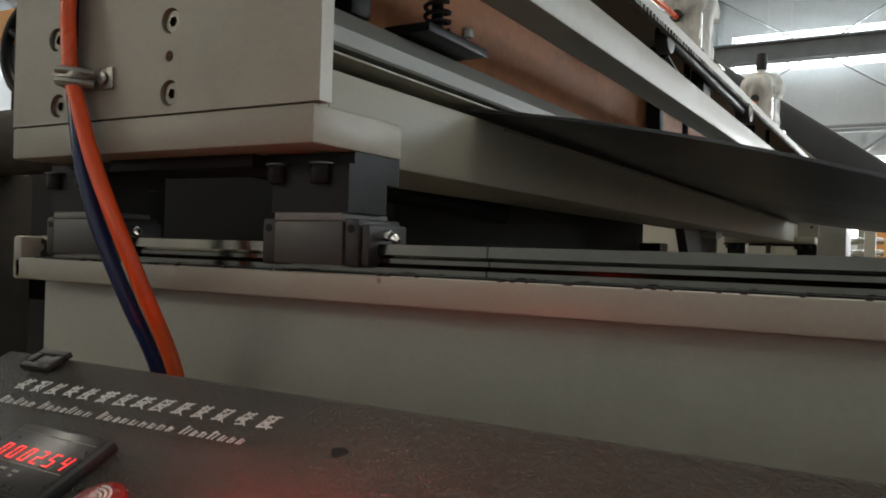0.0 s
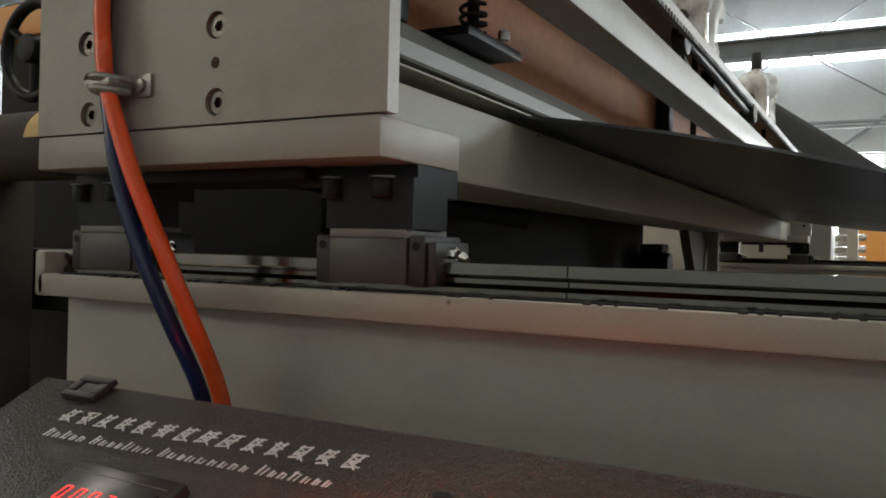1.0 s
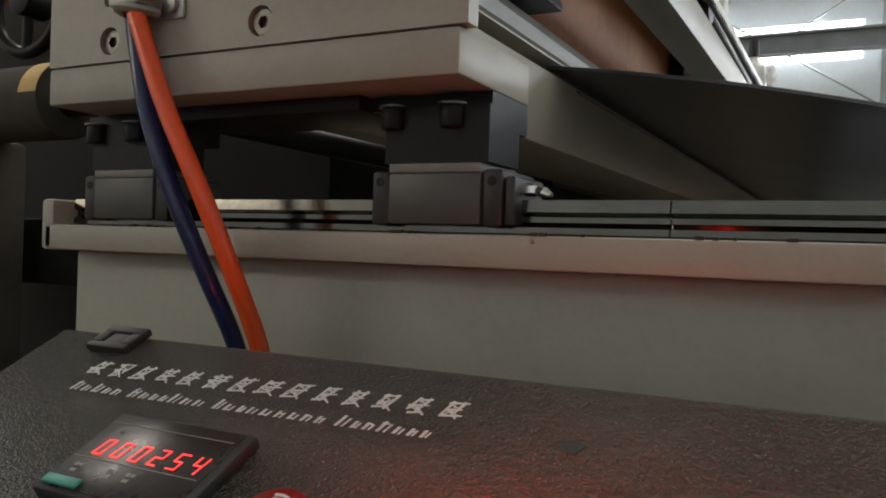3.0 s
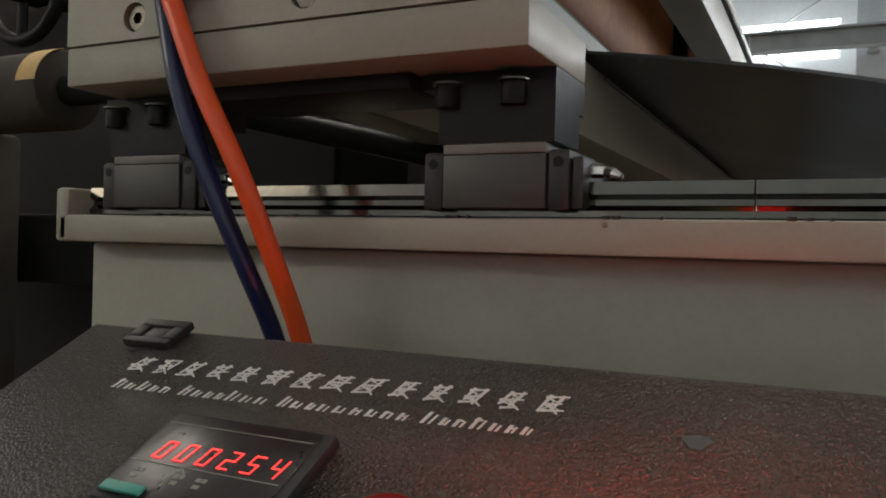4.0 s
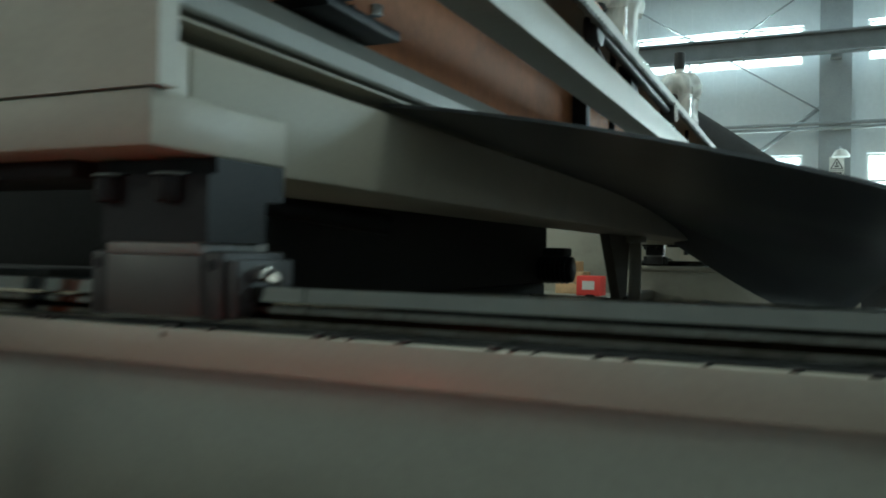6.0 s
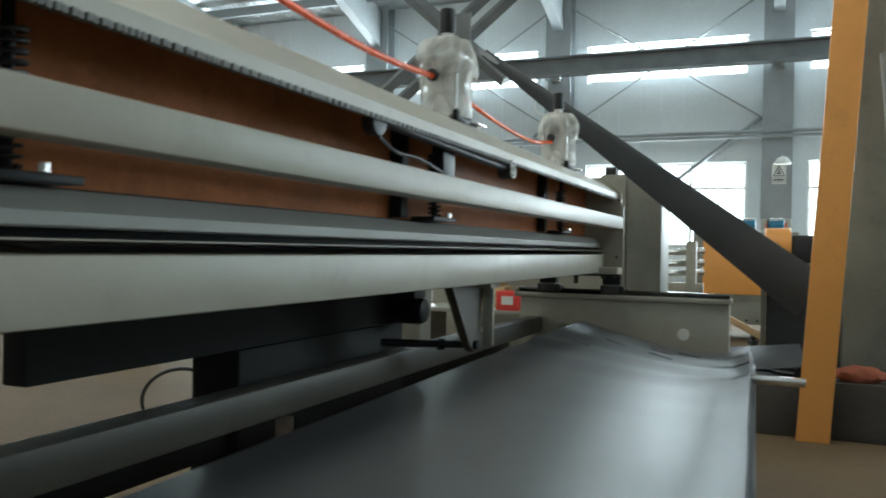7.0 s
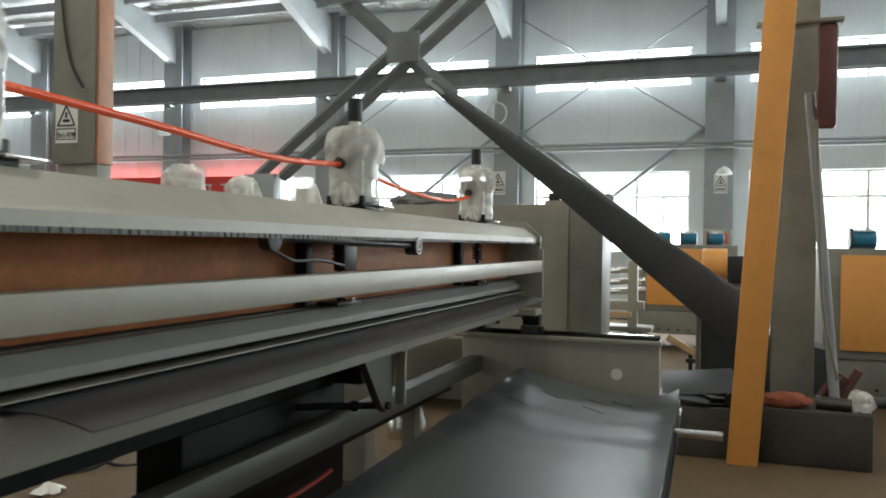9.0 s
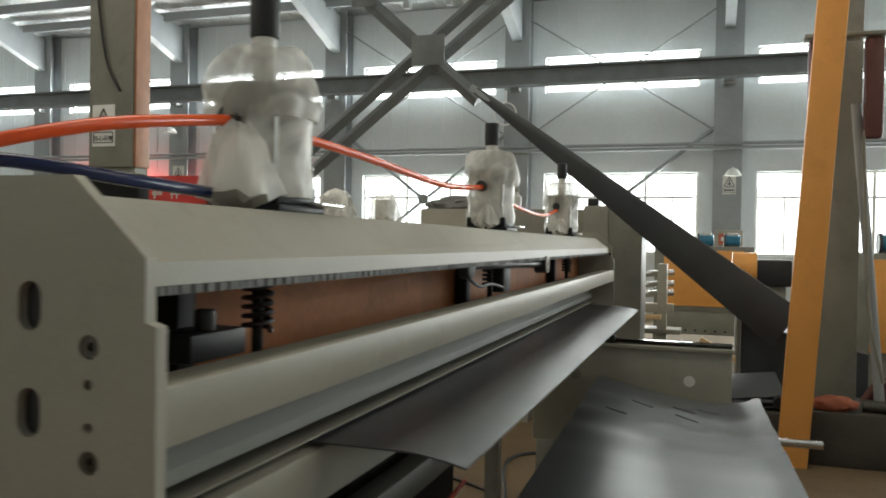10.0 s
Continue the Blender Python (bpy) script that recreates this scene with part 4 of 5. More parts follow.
def cylinder(y, k, big=True):
    c = rider("pneumatic_cylinder", "white pneumatic cylinder wrapped in clear crumpled film", "cylinder", "pneumatic cylinders on the gantry")
    x = -.225
    z = 1.5032 - .016 * y / YF
    part("base_flange", bm_box(B(), x - .075, x + .075, y - .075, y + .075, z, z + .012, .002), BLACKOX, c)
    part("mount_plate", bm_box(B(), x - .02, x + .095, y + .03, y + .11, z + .0122, z + .019, .002), BRIGHT, c)
    part("lower_cap", bm_box(B(), x - .065, x + .065, y - .065, y + .065, z + .0122, z + .045, .004), BLACKOX, c)
    part("barrel", bm_cyl(B(), (x, y, z + .045), (x, y, z + .165), .058, seg=28), WHITE, c, "white cylinder barrel")
    for a, b_ in ((1, 1), (1, -1), (-1, 1), (-1, -1)):
        part("tie_rod", bm_cyl(B(), (x + a * .055, y + b_ * .055, z + .045), (x + a * .055, y + b_ * .055, z + .165), .005, seg=8), BRIGHT, c)
    part("upper_cap", bm_cyl(B(), (x, y, z + .163), (x, y, z + .203), .079, seg=8, bev=.004), GREYD, c, "grey octagonal cylinder cap")
    part("rod", bm_cyl(B(), (x, y, z + .203), (x, y, z + .30), .019), WHITE, c)
    part("rod_cap", bm_cyl(B(), (x, y, z + .285), (x, y, z + .36), .024, bev=.004), PLASTIC, c, "black rod cap")
    part("fitting", bm_cyl(B(), (x - .01, y - .055, z + .145), (x - .01, y - .09, z + .145), .018), PLASTIC, c)
    part("fitting", bm_cyl(B(), (x - .01, y - .055, z + .03), (x - .01, y - .09, z + .03), .014), PLASTIC, c)
    bm = B()
    for i in range(3):
        bm_box(bm, x + .0575, x + .0595, y - .02 + i * .014, y - .011 + i * .014, z + .095, z + .112)
    bm_box(bm, x + .0575, x + .0595, y - .022, y + .024, z + .118, z + .124)
    part("label_bars", bm, PLASTIC, c, smooth=None)
    prof = [(.080, z + .025), (.083, z + .05), (.077, z + .08), (.080, z + .11), (.079, z + .14), (.084, z + .165)]
    part("film_wrap", bm_lathe(B(), prof, x, y, seg=48, wob=.045, seed=k), FILM, c, "crumpled clear film")
    prof = [(.084, z + .150), (.088, z + .175), (.087, z + .205), (.082, z + .225), (.078, z + .243), (.066, z + .262), (.030, z + .266)]
    part("film_collar", bm_lathe(B(), prof, x, y, seg=48, wob=.24, seed=k + 60), FILM, c, "crumpled film round the rod")
    f = 1.0 if k == 0 else .6
    bm = bm_lathe(B(), [(.03 * f, z + .013), (.066 * f, z + .022), (.056 * f, z + .06 * f), (.04 * f, z + .10 * f), (.012, z + .135 * f)], x + .01, y - .085, wob=.35, seed=k + 30, seg=24)
    part("film_tail", bm, FILM, c)
    return c


for k, y in enumerate((.46, 1.90, 3.24)):
    cylinder(y, k)


def hoses():
    x, z = -.235, 1.496
    h = rider("air_hose", "orange polyurethane air hose feeding the cylinders", "hose", "air hoses")
    part("hose", bm_tube(B(), [(-.40, -.10, 1.515), (-.30, -.03, 1.555), (-.24, .12, 1.60), (x, .37, z + .145)], .0085), HOSE_O, h)
    h = rider("air_hose", "orange polyurethane air hose between cylinders", "hose", "air hoses")
    part("hose", bm_tube(B(), [(x, .55, z + .15), (x + .01, .9, z + .138), (x + .01, 1.4, z + .118), (x, 1.82, z + .140)], .0085), HOSE_O, h)
    h = rider("air_hose", "orange polyurethane air hose between cylinders", "hose", "air hoses")
    part("hose", bm_tube(B(), [(x, 1.98, z + .13), (x, 2.4, z + .095), (x, 2.85, z + .085), (x, 3.16, z + .12)], .0075), HOSE_O, h)
    h = rider("air_hose", "dark navy air hose along the top cover", "hose", "air hoses")
    part("hose", bm_tube(B(), [(-.42, -.09, 1.53), (-.30, 0, 1.545), (-.22, .15, 1.530), (x, .37, z + .03)], .0085), HOSE_B, h)
    # pair down the end plate: the run above the clamp rides along, the run below swings from its foot
    h = rider("air_hose", "orange air hose running down the end plate to a clamp", "hose", "air hoses")
    part("hose", bm_tube(B(), [(-.34, -.055, 1.53), (-.350, -.058, 1.30), (-.352, -.060, 1.17), (-.346, -.063, 1.132), (-.340, -.064, 1.092)], .0078), HOSE_O, h)
    h = rider("air_hose", "dark navy air hose running down the end plate to a clamp", "hose", "air hoses")
    part("hose", bm_tube(B(), [(-.35, -.050, 1.53), (-.360, -.050, 1.30), (-.361, -.051, 1.13), (-.352, -.052, 1.085)], .0078), HOSE_B, h)
    h = thing("air_hose", "orange air hose hanging from the clamp behind the console", "hose", "air hoses")
    part("hose", bm_tube(B(), [(-.340, -.064, 1.092), (-.323, -.065, 1.055), (-.297, -.065, 1.0), (-.264, -.062, .94), (-.245, -.044, .877), (-.232, -.015, .80), (-.215, -.012, .72), (-.20, -.012, .66)], .0078), HOSE_O, h)
    SWING.append(h)
    h = thing("air_hose", "dark navy air hose hanging beside the orange one", "hose", "air hoses")
    part("hose", bm_tube(B(), [(-.352, -.052, 1.085), (-.342, -.055, 1.055), (-.325, -.058, 1.0), (-.297, -.055, .932), (-.274, -.040, .868), (-.256, -.014, .795), (-.238, -.012, .72), (-.222, -.012, .66)], .0078), HOSE_B, h)
    SWING.append(h)
    c = rider("hose_clamp", "bright steel saddle clamp screwed to the end plate", "clamp")
    bm = B()
    for dz in (-.0055, .0055):
        bm_tube(bm, [(-.358, -.046, 1.089 + dz), (-.356, -.060, 1.089 + dz), (-.348, -.072, 1.089 + dz), (-.338, -.073, 1.088 + dz), (-.328, -.066, 1.087 + dz), (-.324, -.050, 1.087 + dz)], .0042, seg=8)
    bm_box(bm, -.359, -.3235, -.0725, -.045, 1.0845, 1.0925, .002)
    part("band", bm, ZINC, c)
    part("tab", bm_box(B(), -.325, -.300, -.0455, -.0422, 1.077, 1.099, .001), ZINC, c)
    part("screw", bm_cyl(B(), (-.312, -.0495, 1.088), (-.312, -.0455, 1.088), .0065, bev=.001), ZINC, c)


hoses()

# ---- console ----
CA = math.atan(.5)
CM = Matrix(((1, 0, 0, 0), (0, math.cos(CA), -math.sin(CA), -.112), (0, math.sin(CA), math.cos(CA), .819), (0, 0, 0, 1)))


def slope(bm):
    bm.transform(CM)
    return bm


def tilt(bm):
    for q in bm.verts:
        q.co.x += (q.co.x + .27) * .015
        q.co.y += .001 + (q.co.x + .27) * .024
    return slope(bm)


def console():
    c = thing("counter_console", "black wrinkle-painted sloping console with counter and buttons", "console")
    prof = [(-.112, .819), (-.38, .685), (-.385, .66), (-.385, .40), (-.112, .40)]
    bm = bm_prism(B(), prof, "x", -.347, .80)
    bmesh.ops.bevel(bm, geom=bm.edges[:], offset=.004, segments=2, profile=.5, affect='EDGES')
    part("case", bm, WRINKLE, c, "black wrinkle-finish sheet steel case")
    part("pedestal", bm_box(B(), .05, .35, -.33, -.16, FLOOR, .40, .006), PLASTIC, c)
    # latch tab at the back edge
    bm = B()
    bm_box(bm, -.293, -.253, -.026, -.0195, .0, .006, .0015); bm_box(bm, -.293, -.253, -.006, .002, .0, .006, .0015)
    bm_box(bm, -.293, -.283, -.0195, -.006, .0, .006, .0015); bm_box(bm, -.263, -.253, -.0195, -.006, .0, .006, .0015)
    part("latch", slope(bm), PLASTIC, c)
    part("latch_plate", slope(bm_box(B(), -.2829, -.2631, -.0194, -.0061, .0, .0042, .0008)), PLASTIC, c)
    # print: two rows of pale marks the size of the characters
    rnd = random.Random(12)

    def stroke(bm, xa, ya, xb, yb, wa, wb, z=.0003):
        d = Vector((xb - xa, yb - ya, 0)).normalized()
        n = Vector((-d.y, d.x, 0))
        a, b_ = Vector((xa, ya, z)), Vector((xb, yb, z))
        vs = [bm.verts.new(p) for p in (a - n * wa, b_ - n * wb, b_ + n * wb, a + n * wa)]
        bm.faces.new(vs)
        if last:
            bm.faces.new((last[-1], vs[0], vs[3]))
        last[:] = [vs[1]]
    last = []
    for k in range(14):
        bm = B()
        last.clear()
        x0, y0, w, h = -.270 + k * .0207, -.0525, .0165, .0155
        for j in range(3):
            f = .12 + .36 * j + rnd.uniform(-.06, .06)
            xa, xb = x0 + w * rnd.uniform(.0, .3) + f * .004, x0 + w * rnd.uniform(.65, 1.0) + f * .004
            stroke(bm, xa, y0 + h * f, xb, y0 + h * (f + .09), .0011, .0006, .0003 + j * .00003)
        for j in range(2):
            f = .25 + .42 * j + rnd.uniform(-.08, .08)
            lo = rnd.uniform(0, .3)
            stroke(bm, x0 + w * f + lo * .004 - .002 * rnd.random(), y0 + h * lo, x0 + w * f + .004, y0 + h, .0007, .0012, .0004 + j * .00003)
        stroke(bm, x0 + w * .5, y0 + h * .45, x0 + w * rnd.uniform(.85, 1.05), y0 + h * .02, .0010, .0005, .0005)
        part("printed_mark", tilt(bm), TEXTW, c, "pale printed mark" if k == 0 else "", smooth=None)
    x0 = -.262
    for wd in (5, 7, 9, 7):
        for k in range(wd):
            bm = B()
            w = rnd.uniform(.0058, .0088)
            h = .0095 if k == 0 else rnd.choice((.006, .006, .009))
            sh = bmesh.ops.create_cube(bm, size=1)["verts"]
            for q in sh:
                q.co = Vector((x0 + .0011 + q.co.x * .0021 + (q.co.y + .5) * h * .22, -.0700 + (q.co.y + .5) * h, .0003 + q.co.z * .0002))
            sh = bmesh.ops.create_cube(bm, size=1)["verts"]
            for q in sh:
                q.co = Vector((x0 + w * .62 + q.co.x * .0013 + (q.co.y + .5) * h * .22, -.0700 + (q.co.y + .5) * h * .8, .0003 + q.co.z * .0002))
            if rnd.random() < .75:
                v = -.0700 + h * rnd.choice((.05, .5, .72))
                bm_box(bm, x0 + .001, x0 + w * .7, v, v + .0011, .0003, .0005)
            x0 += w * 1.05 + .0013
            part("printed_letter", tilt(bm), TEXTW, c, smooth=None)
        x0 += .0055
    # counter
    ct = part("counter", slope(bm_box(B(), -.184, -.080, -.157, -.090, .0, .0085, .002)), PLASTIC, c, "black digital counter")
    part("display", slope(bm_box(B(), -.180, -.086, -.154, -.093, .0086, .0092, .0003)), paint("smoked_window", (.018, .014, .014), .3, vary=.1, scale=60), ct)
    for v in (-.1005, -.1305):
        part("display_line", slope(bm_box(B(), -.180, -.088, v, v + .0006, .0093, .0095)), GREYD, ct, smooth=None)
    segs = {"0": "abcdef", "2": "abged", "5": "afgcd", "4": "fgbc"}
    W, H, T = .0072, .0135, .0016
    for k, ch in enumerate("000254"):
        x = -.1700 + k * .0140
        y = -.1275
        bm = B()
        box = {"a": (0, W, H - T, H), "d": (0, W, 0, T), "g": (0, W, H / 2 - T / 2, H / 2 + T / 2), "f": (0, T, H / 2, H), "e": (0, T, 0, H / 2),
               "b": (W - T, W, H / 2, H), "c": (W - T, W, 0, H / 2)}
        for s in segs[ch]:
            a, b_, c0, c1 = box[s]
            i = .0004
            vs = bmesh.ops.create_cube(bm, size=1)["verts"]
            for q in vs:
                px = a + i + (q.co.x + .5) * (b_ - a - 2 * i)
                py = c0 + i + (q.co.y + .5) * (c1 - c0 - 2 * i)
                q.co = Vector((x + px + py * .16, y + py, .0096 + q.co.z * .0002))
        part("digit", slope(bm), LED, ct, "glowing red digit " + ch, smooth=None)
    bm = B()
    for x in (-.172, -.146, -.132):
        for j in range(2):
            bm_box(bm, x + j * .0035, x + .0028 + j * .0035, -.1375, -.1350, .0093, .0095)
        bm_box(bm, x + .001, x + .005, -.1418, -.1395, .0093, .0095)
    part("legend_bars", slope(bm), GREYD, ct, smooth=None)
    part("reset_key", slope(bm_box(B(), -.179, -.153, -.1535, -.147, .0093, .0115, .001)), TEAL, ct, "teal reset key")
    # red push button
    pb = part("push_button", slope(bm_cyl(B(), (-.024, -.149, .0), (-.024, -.149, .006), .021, bev=.002)), PLASTIC, c, "red mushroom push button")
    part("button_head", slope(bm_lathe(B(), [(.008, .006), (.0185, .010), (.0195, .014), (.0185, .018), (.012, .0205), (.002, .021)], -.024, -.149)), RED, pb, "red button head")
    for r in (.005, .008, .011):
        pts = [(-.024 + r * math.cos(a), -.149 + r * math.sin(a), .0212 - (r / .0195) ** 2 * .0022) for a in [math.pi * (.1 + .5 * k / 6) for k in range(7)]]
        part("arrow_mark", slope(bm_tube(B(), pts, .0009, seg=6, sub=2)), TEXTW, pb)
    # indicator lamp
    il = part("indicator_lamp", slope(bm_cyl(B(), (.078, -.160, .0), (.078, -.160, .006), .018, bev=.002)), PLASTIC, c, "lit red indicator lamp")
    part("lens", slope(bm_lathe(B(), [(.014, .006), (.0145, .026), (.0135, .034), (.008, .040), (.001, .041)], .078, -.160)), LAMP, il, "glowing red lens")
    il = part("indicator_lamp", slope(bm_cyl(B(), (.03, -.205, .0), (.03, -.205, .006), .016, bev=.002)), PLASTIC, c, "lit green indicator lamp")
    part("lens", slope(bm_lathe(B(), [(.012, .006), (.0125, .014), (.0115, .02), (.007, .024), (.001, .025)], .03, -.205)), GLAMP, il, "glowing green lens")
    bm = B()
    vs = [bm.verts.new((.085 + .006 * math.cos(a) * (1 + .3 * math.sin(3 * a)), -.052 + .005 * math.sin(a), .0003)) for a in [2 * math.pi * k / 14 for k in range(14)]]
    bm.faces.new(vs)
    part("oil_stain", slope(bm), BLACKOX, c, smooth=None)


console()


# ---- sheets ----
SHEET_W = .78


def sag(u, v):
    """Own bend of a sheet at u across (0 at the slit) and v along (0 near, 1 far)."""
    return -.115 * u * (1 - u ** 3) * v - .093 * u * u * (1 - v) + .014 * max(0.0, (u - .93) / .07)


def pile_at(u, v):
    """A point on the stack's top."""
    x = .012 - .075 * v + SHEET_W * u
    return x, .40 + 3.17 * v, .738 + .014 * v - .068 * u * v - .115 * u * (1 - u ** 3) * v - .012 * u * (1 - v)


def sheet_mesh(bm, f, nu, ny, th):
    """A thin closed sheet over u, v in 0..1 from the function f(u, v)."""
    top = [[bm.verts.new(f(i / nu, j / ny)) for i in range(nu + 1)] for j in range(ny + 1)]
    for j in range(ny):
        for i in range(nu):
            bm.faces.new((top[j][i], top[j][i + 1], top[j + 1][i + 1], top[j + 1][i]))
    bm.normal_update()
    bmesh.ops.solidify(bm, geom=bm.faces[:], thickness=th)
    return bm


def pile():
    p = thing("sheet_stack", "stack of black plastic sheets on a low trestle", "stack")
    rnd = random.Random(3)
    for k in range(7):
        dx, dy, dz = rnd.uniform(-.012, .012), rnd.uniform(-.01, .01), -.012 * k

        def f(u, v, dx=dx, dy=dy, dz=dz, k=k):
            x, y, z = pile_at(u, v)
            return (x + dx, y + dy, z + dz)
        part("sheet", sheet_mesh(B(), f, 28, 36, .004), SHEET, p, "black plastic sheet")
    for y in (.6, 2.0, 3.3):
        part("trestle", bm_box(B(), .04, .66, y - .03, y + .03, .49, .55, .003), GREYD, p)
        for x in (.09, .6):
            part("leg", bm_box(B(), x - .03, x + .03, y - .025, y + .025, FLOOR, .49, .002), GREYD, p)
    part("stop_bar", bm_box(B(), .55, .915, 2.77, 2.80, .66, .69, .002), BRIGHT, p, "pale square steel bar")
    for x in (.08, .3, .63):
        part("bearer", bm_box(B(), x - .03, x + .03, .3, 3.55, .551, .585, .002), GREYD, p)


pile()


N_STRIPS = 160
SLIT_X, SLIT_Z = -.145, 1.124


def cut_sheet():
    """The sheet that hangs out of the slit and later lies on the stack, in rigid strips that turn one by one."""
    s = thing("cut_sheet", "stiff black plastic sheet reaching out of the gantry slit", "sheet")
    strips = []
    for k in range(N_STRIPS):
        def f(u, w, k=k):
            w = 1.004 * w - .002
            v = (k + .5) / N_STRIPS
            return (SLIT_X + u * SHEET_W, .415 + (k + w) / N_STRIPS * 3.13, SLIT_Z + sag(u, v) - u * SHEET_W * (w - .5) * .0014)
        ob = part("strip", sheet_mesh(B(), f, 28, 1, .004), SHEET, s)
        strips.append(ob)
        if k in (122, 130, 136, 141, 144):
            e0 = .10 + .1 * (k - 122) / 2.7 % .42
            own = lambda e: SLIT_Z + sag(e / SHEET_W, (k + .5) / N_STRIPS)
            bm = B()
            n = 8
            for i in range(n):
                a, b_ = i / n, (i + 1) / n
                wa, wb = .004 * math.sin(math.pi * a) + .0004, .004 * math.sin(math.pi * b_) + .0004
                xa, xb = SLIT_X + e0 + .10 * a, SLIT_X + e0 + .10 * b_
                za, zb = own(e0 + .10 * a), own(e0 + .10 * b_)
                y = .415 + (k + .5) / N_STRIPS * 3.13
                ya, yb = y + .03 - .06 * a, y + .03 - .06 * b_
                bm.faces.new([bm.verts.new(p) for p in ((xa, ya - wa, za + .0005), (xb, yb - wb, zb + .0005), (xb, yb, zb + .0045), (xa, ya, za + .0045))])
                bm.faces.new([bm.verts.new(p) for p in ((xa, ya, za + .0045), (xb, yb, zb + .0045), (xb, yb + wb, zb + .0005), (xa, ya + wa, za + .0005))])
            part("crease", bm, SHEET, ob)
    return strips


def new_sheet():
    s = thing("emerging_sheet", "black plastic sheet feeding out of the gantry slit", "sheet")

    def f(u, v):
        y = .50 + v * 3.2
        x = -.49 + u * .36
        return (x, y, 1.124 - .12 * max(0, u - .7) ** 1.6)
    part("sheet", sheet_mesh(B(), f, 20, 20, .003), SHEET, s)
    return s


CUT = cut_sheet()
NEXT = new_sheet()


# ---- under the gantry ----
def underframe():
    b = thing("cross_member", "grey square steel tube between the rail bases", "beam", "cross members")
    part("tube", bm_box(B(), -.43, -.35, .13, 3.84, .69, .775, .008), GREY_SHADED, b)
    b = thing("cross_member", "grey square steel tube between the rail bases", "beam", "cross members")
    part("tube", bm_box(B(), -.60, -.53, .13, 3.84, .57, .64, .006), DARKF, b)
    for x in (-.565,):
        for y in (.4, 3.3):
            part("leg", bm_box(B(), x - .035, x + .035, y - .035, y + .035, FLOOR, .57), GREYD, b, smooth=None)
    d = thing("drive_unit", "black gear motor and housing under the gantry", "motor")
    part("housing", bm_box(B(), -1.9, -.562, 1.3, 2.1, .885, 1.36, .01), DARKF, d)
    part("column", bm_box(B(), -.66, -.50, 1.41, 2.42, FLOOR, .849, .01), DARKF, d)
    part("apron", bm_box(B(), -.56, -.495, .75, 2.42, .85, 1.36, .006), DARKF, d, "black sheet-metal apron")
    part("leg", bm_box(B(), -1.88, -1.80, 1.36, 1.44, FLOOR, .885, .004), PLASTIC, d)
    for k in range(5):
        part("cover_screw", bm_cyl(B(), (-1.7 + k * .27, 1.296, 1.15), (-1.7 + k * .27, 1.301, 1.15), .009, seg=8), STEEL, d)
    mo = part("motor", bm_cyl(B(), (-.493, 2.33, .90), (-.37, 2.33, .90), .045, bev=.008), BLACKOX, d)
    for k in range(6):
        part("fin", bm_cyl(B(), (-.48 + k * .017, 2.33, .90), (-.475 + k * .017, 2.33, .90), .051), BLACKOX, mo)
    part("terminal_box", bm_box(B(), -.47, -.39, 2.28, 2.38, .945, .975, .006), PLASTIC, mo)
    r = thing("transport_roller", "dark roller with bright journals under the gantry", "roller")
    part("roller", bm_cyl(B(), (-.75, .35, 1.09), (-.30, .85, 1.0), .02), BLACKOX, r)
    part("journal", bm_cyl(B(), (-.70, .42, 1.082), (-.42, .72, 1.024), .0205), STEEL, r)
    part("bearing_stand", bm_box(B(), -.78, -.72, .32, .38, FLOOR, 1.1, .004), BLACKOX, r)
    h = thing("floor_cable", "black cable coiled loosely on the floor", "cable")
    part("cable", bm_tube(B(), [(-2.98, 3.35, FLOOR + .012), (-2.86, 3.62, FLOOR + .012), (-2.76, 3.9, FLOOR + .12), (-2.62, 4.25, FLOOR + .36), (-2.5, 4.6, FLOOR + .4), (-2.4, 4.9, FLOOR + .012)], .012), PLASTIC, h)
    part("loop", bm_tube(B(), [(-2.72 + .2 * math.cos(a), 3.78 + .14 * math.cos(a), FLOOR + .2 + .2 * math.sin(a)) for a in [2 * math.pi * k / 12 for k in range(13)]], .012, sub=3), PLASTIC, h)
    h = thing("floor_cable", "black cable lying in a bow on the floor", "cable")
    part("cable", bm_tube(B(), [(-.62, 3.7, FLOOR + .012), (-.67, 4.0, FLOOR + .012), (-.79, 4.44, FLOOR + .012), (-.83, 4.8, FLOOR + .012), (-.72, 5.0, FLOOR + .012), (-.5, 5.05, FLOOR + .012)], .012), PLASTIC, h)
    h = thing("floor_cable", "thin black cable lying straight on the floor", "cable")
    part("cable", bm_tube(B(), [(-1.12, 4.24, FLOOR + .009), (-.93, 4.13, FLOOR + .009), (-.716, 3.99, FLOOR + .009)], .009), PLASTIC, h)
    h = thing("red_air_line", "red air line along the cross member", "hose")
    part("hose", bm_tube(B(), [(-.31, .6, .615), (-.305, 1.4, .62), (-.31, 1.75, .622), (-.315, 1.95, .63)], .008), paint("dark_red_hose", (.3, .03, .015), .4, vary=.1, scale=10, bump=.02), h)
    part("clip", bm_box(B(), -.349, -.302, 1.361, 1.369, .622, .70), BRIGHT, h, smooth=None)
    for k in range(3):
        t = thing("steel_bottle", "small bright steel bottle on the floor", "bottle", "steel bottles")
        x = -1.41 + k * .09
        part("body", bm_lathe(B(), [(.05, FLOOR), (.055, FLOOR + .02), (.055, FLOOR + .14), (.02, FLOOR + .20), (.016, FLOOR + .24)], x, 5.12 + k * .035), BRIGHT, t)
    t = thing("orange_box", "orange-red plastic parts box", "box")
    part("box", bm_box(B(), -1.35, -1.15, 6.0, 6.2, .62, .78, .01), REDBAN, t)
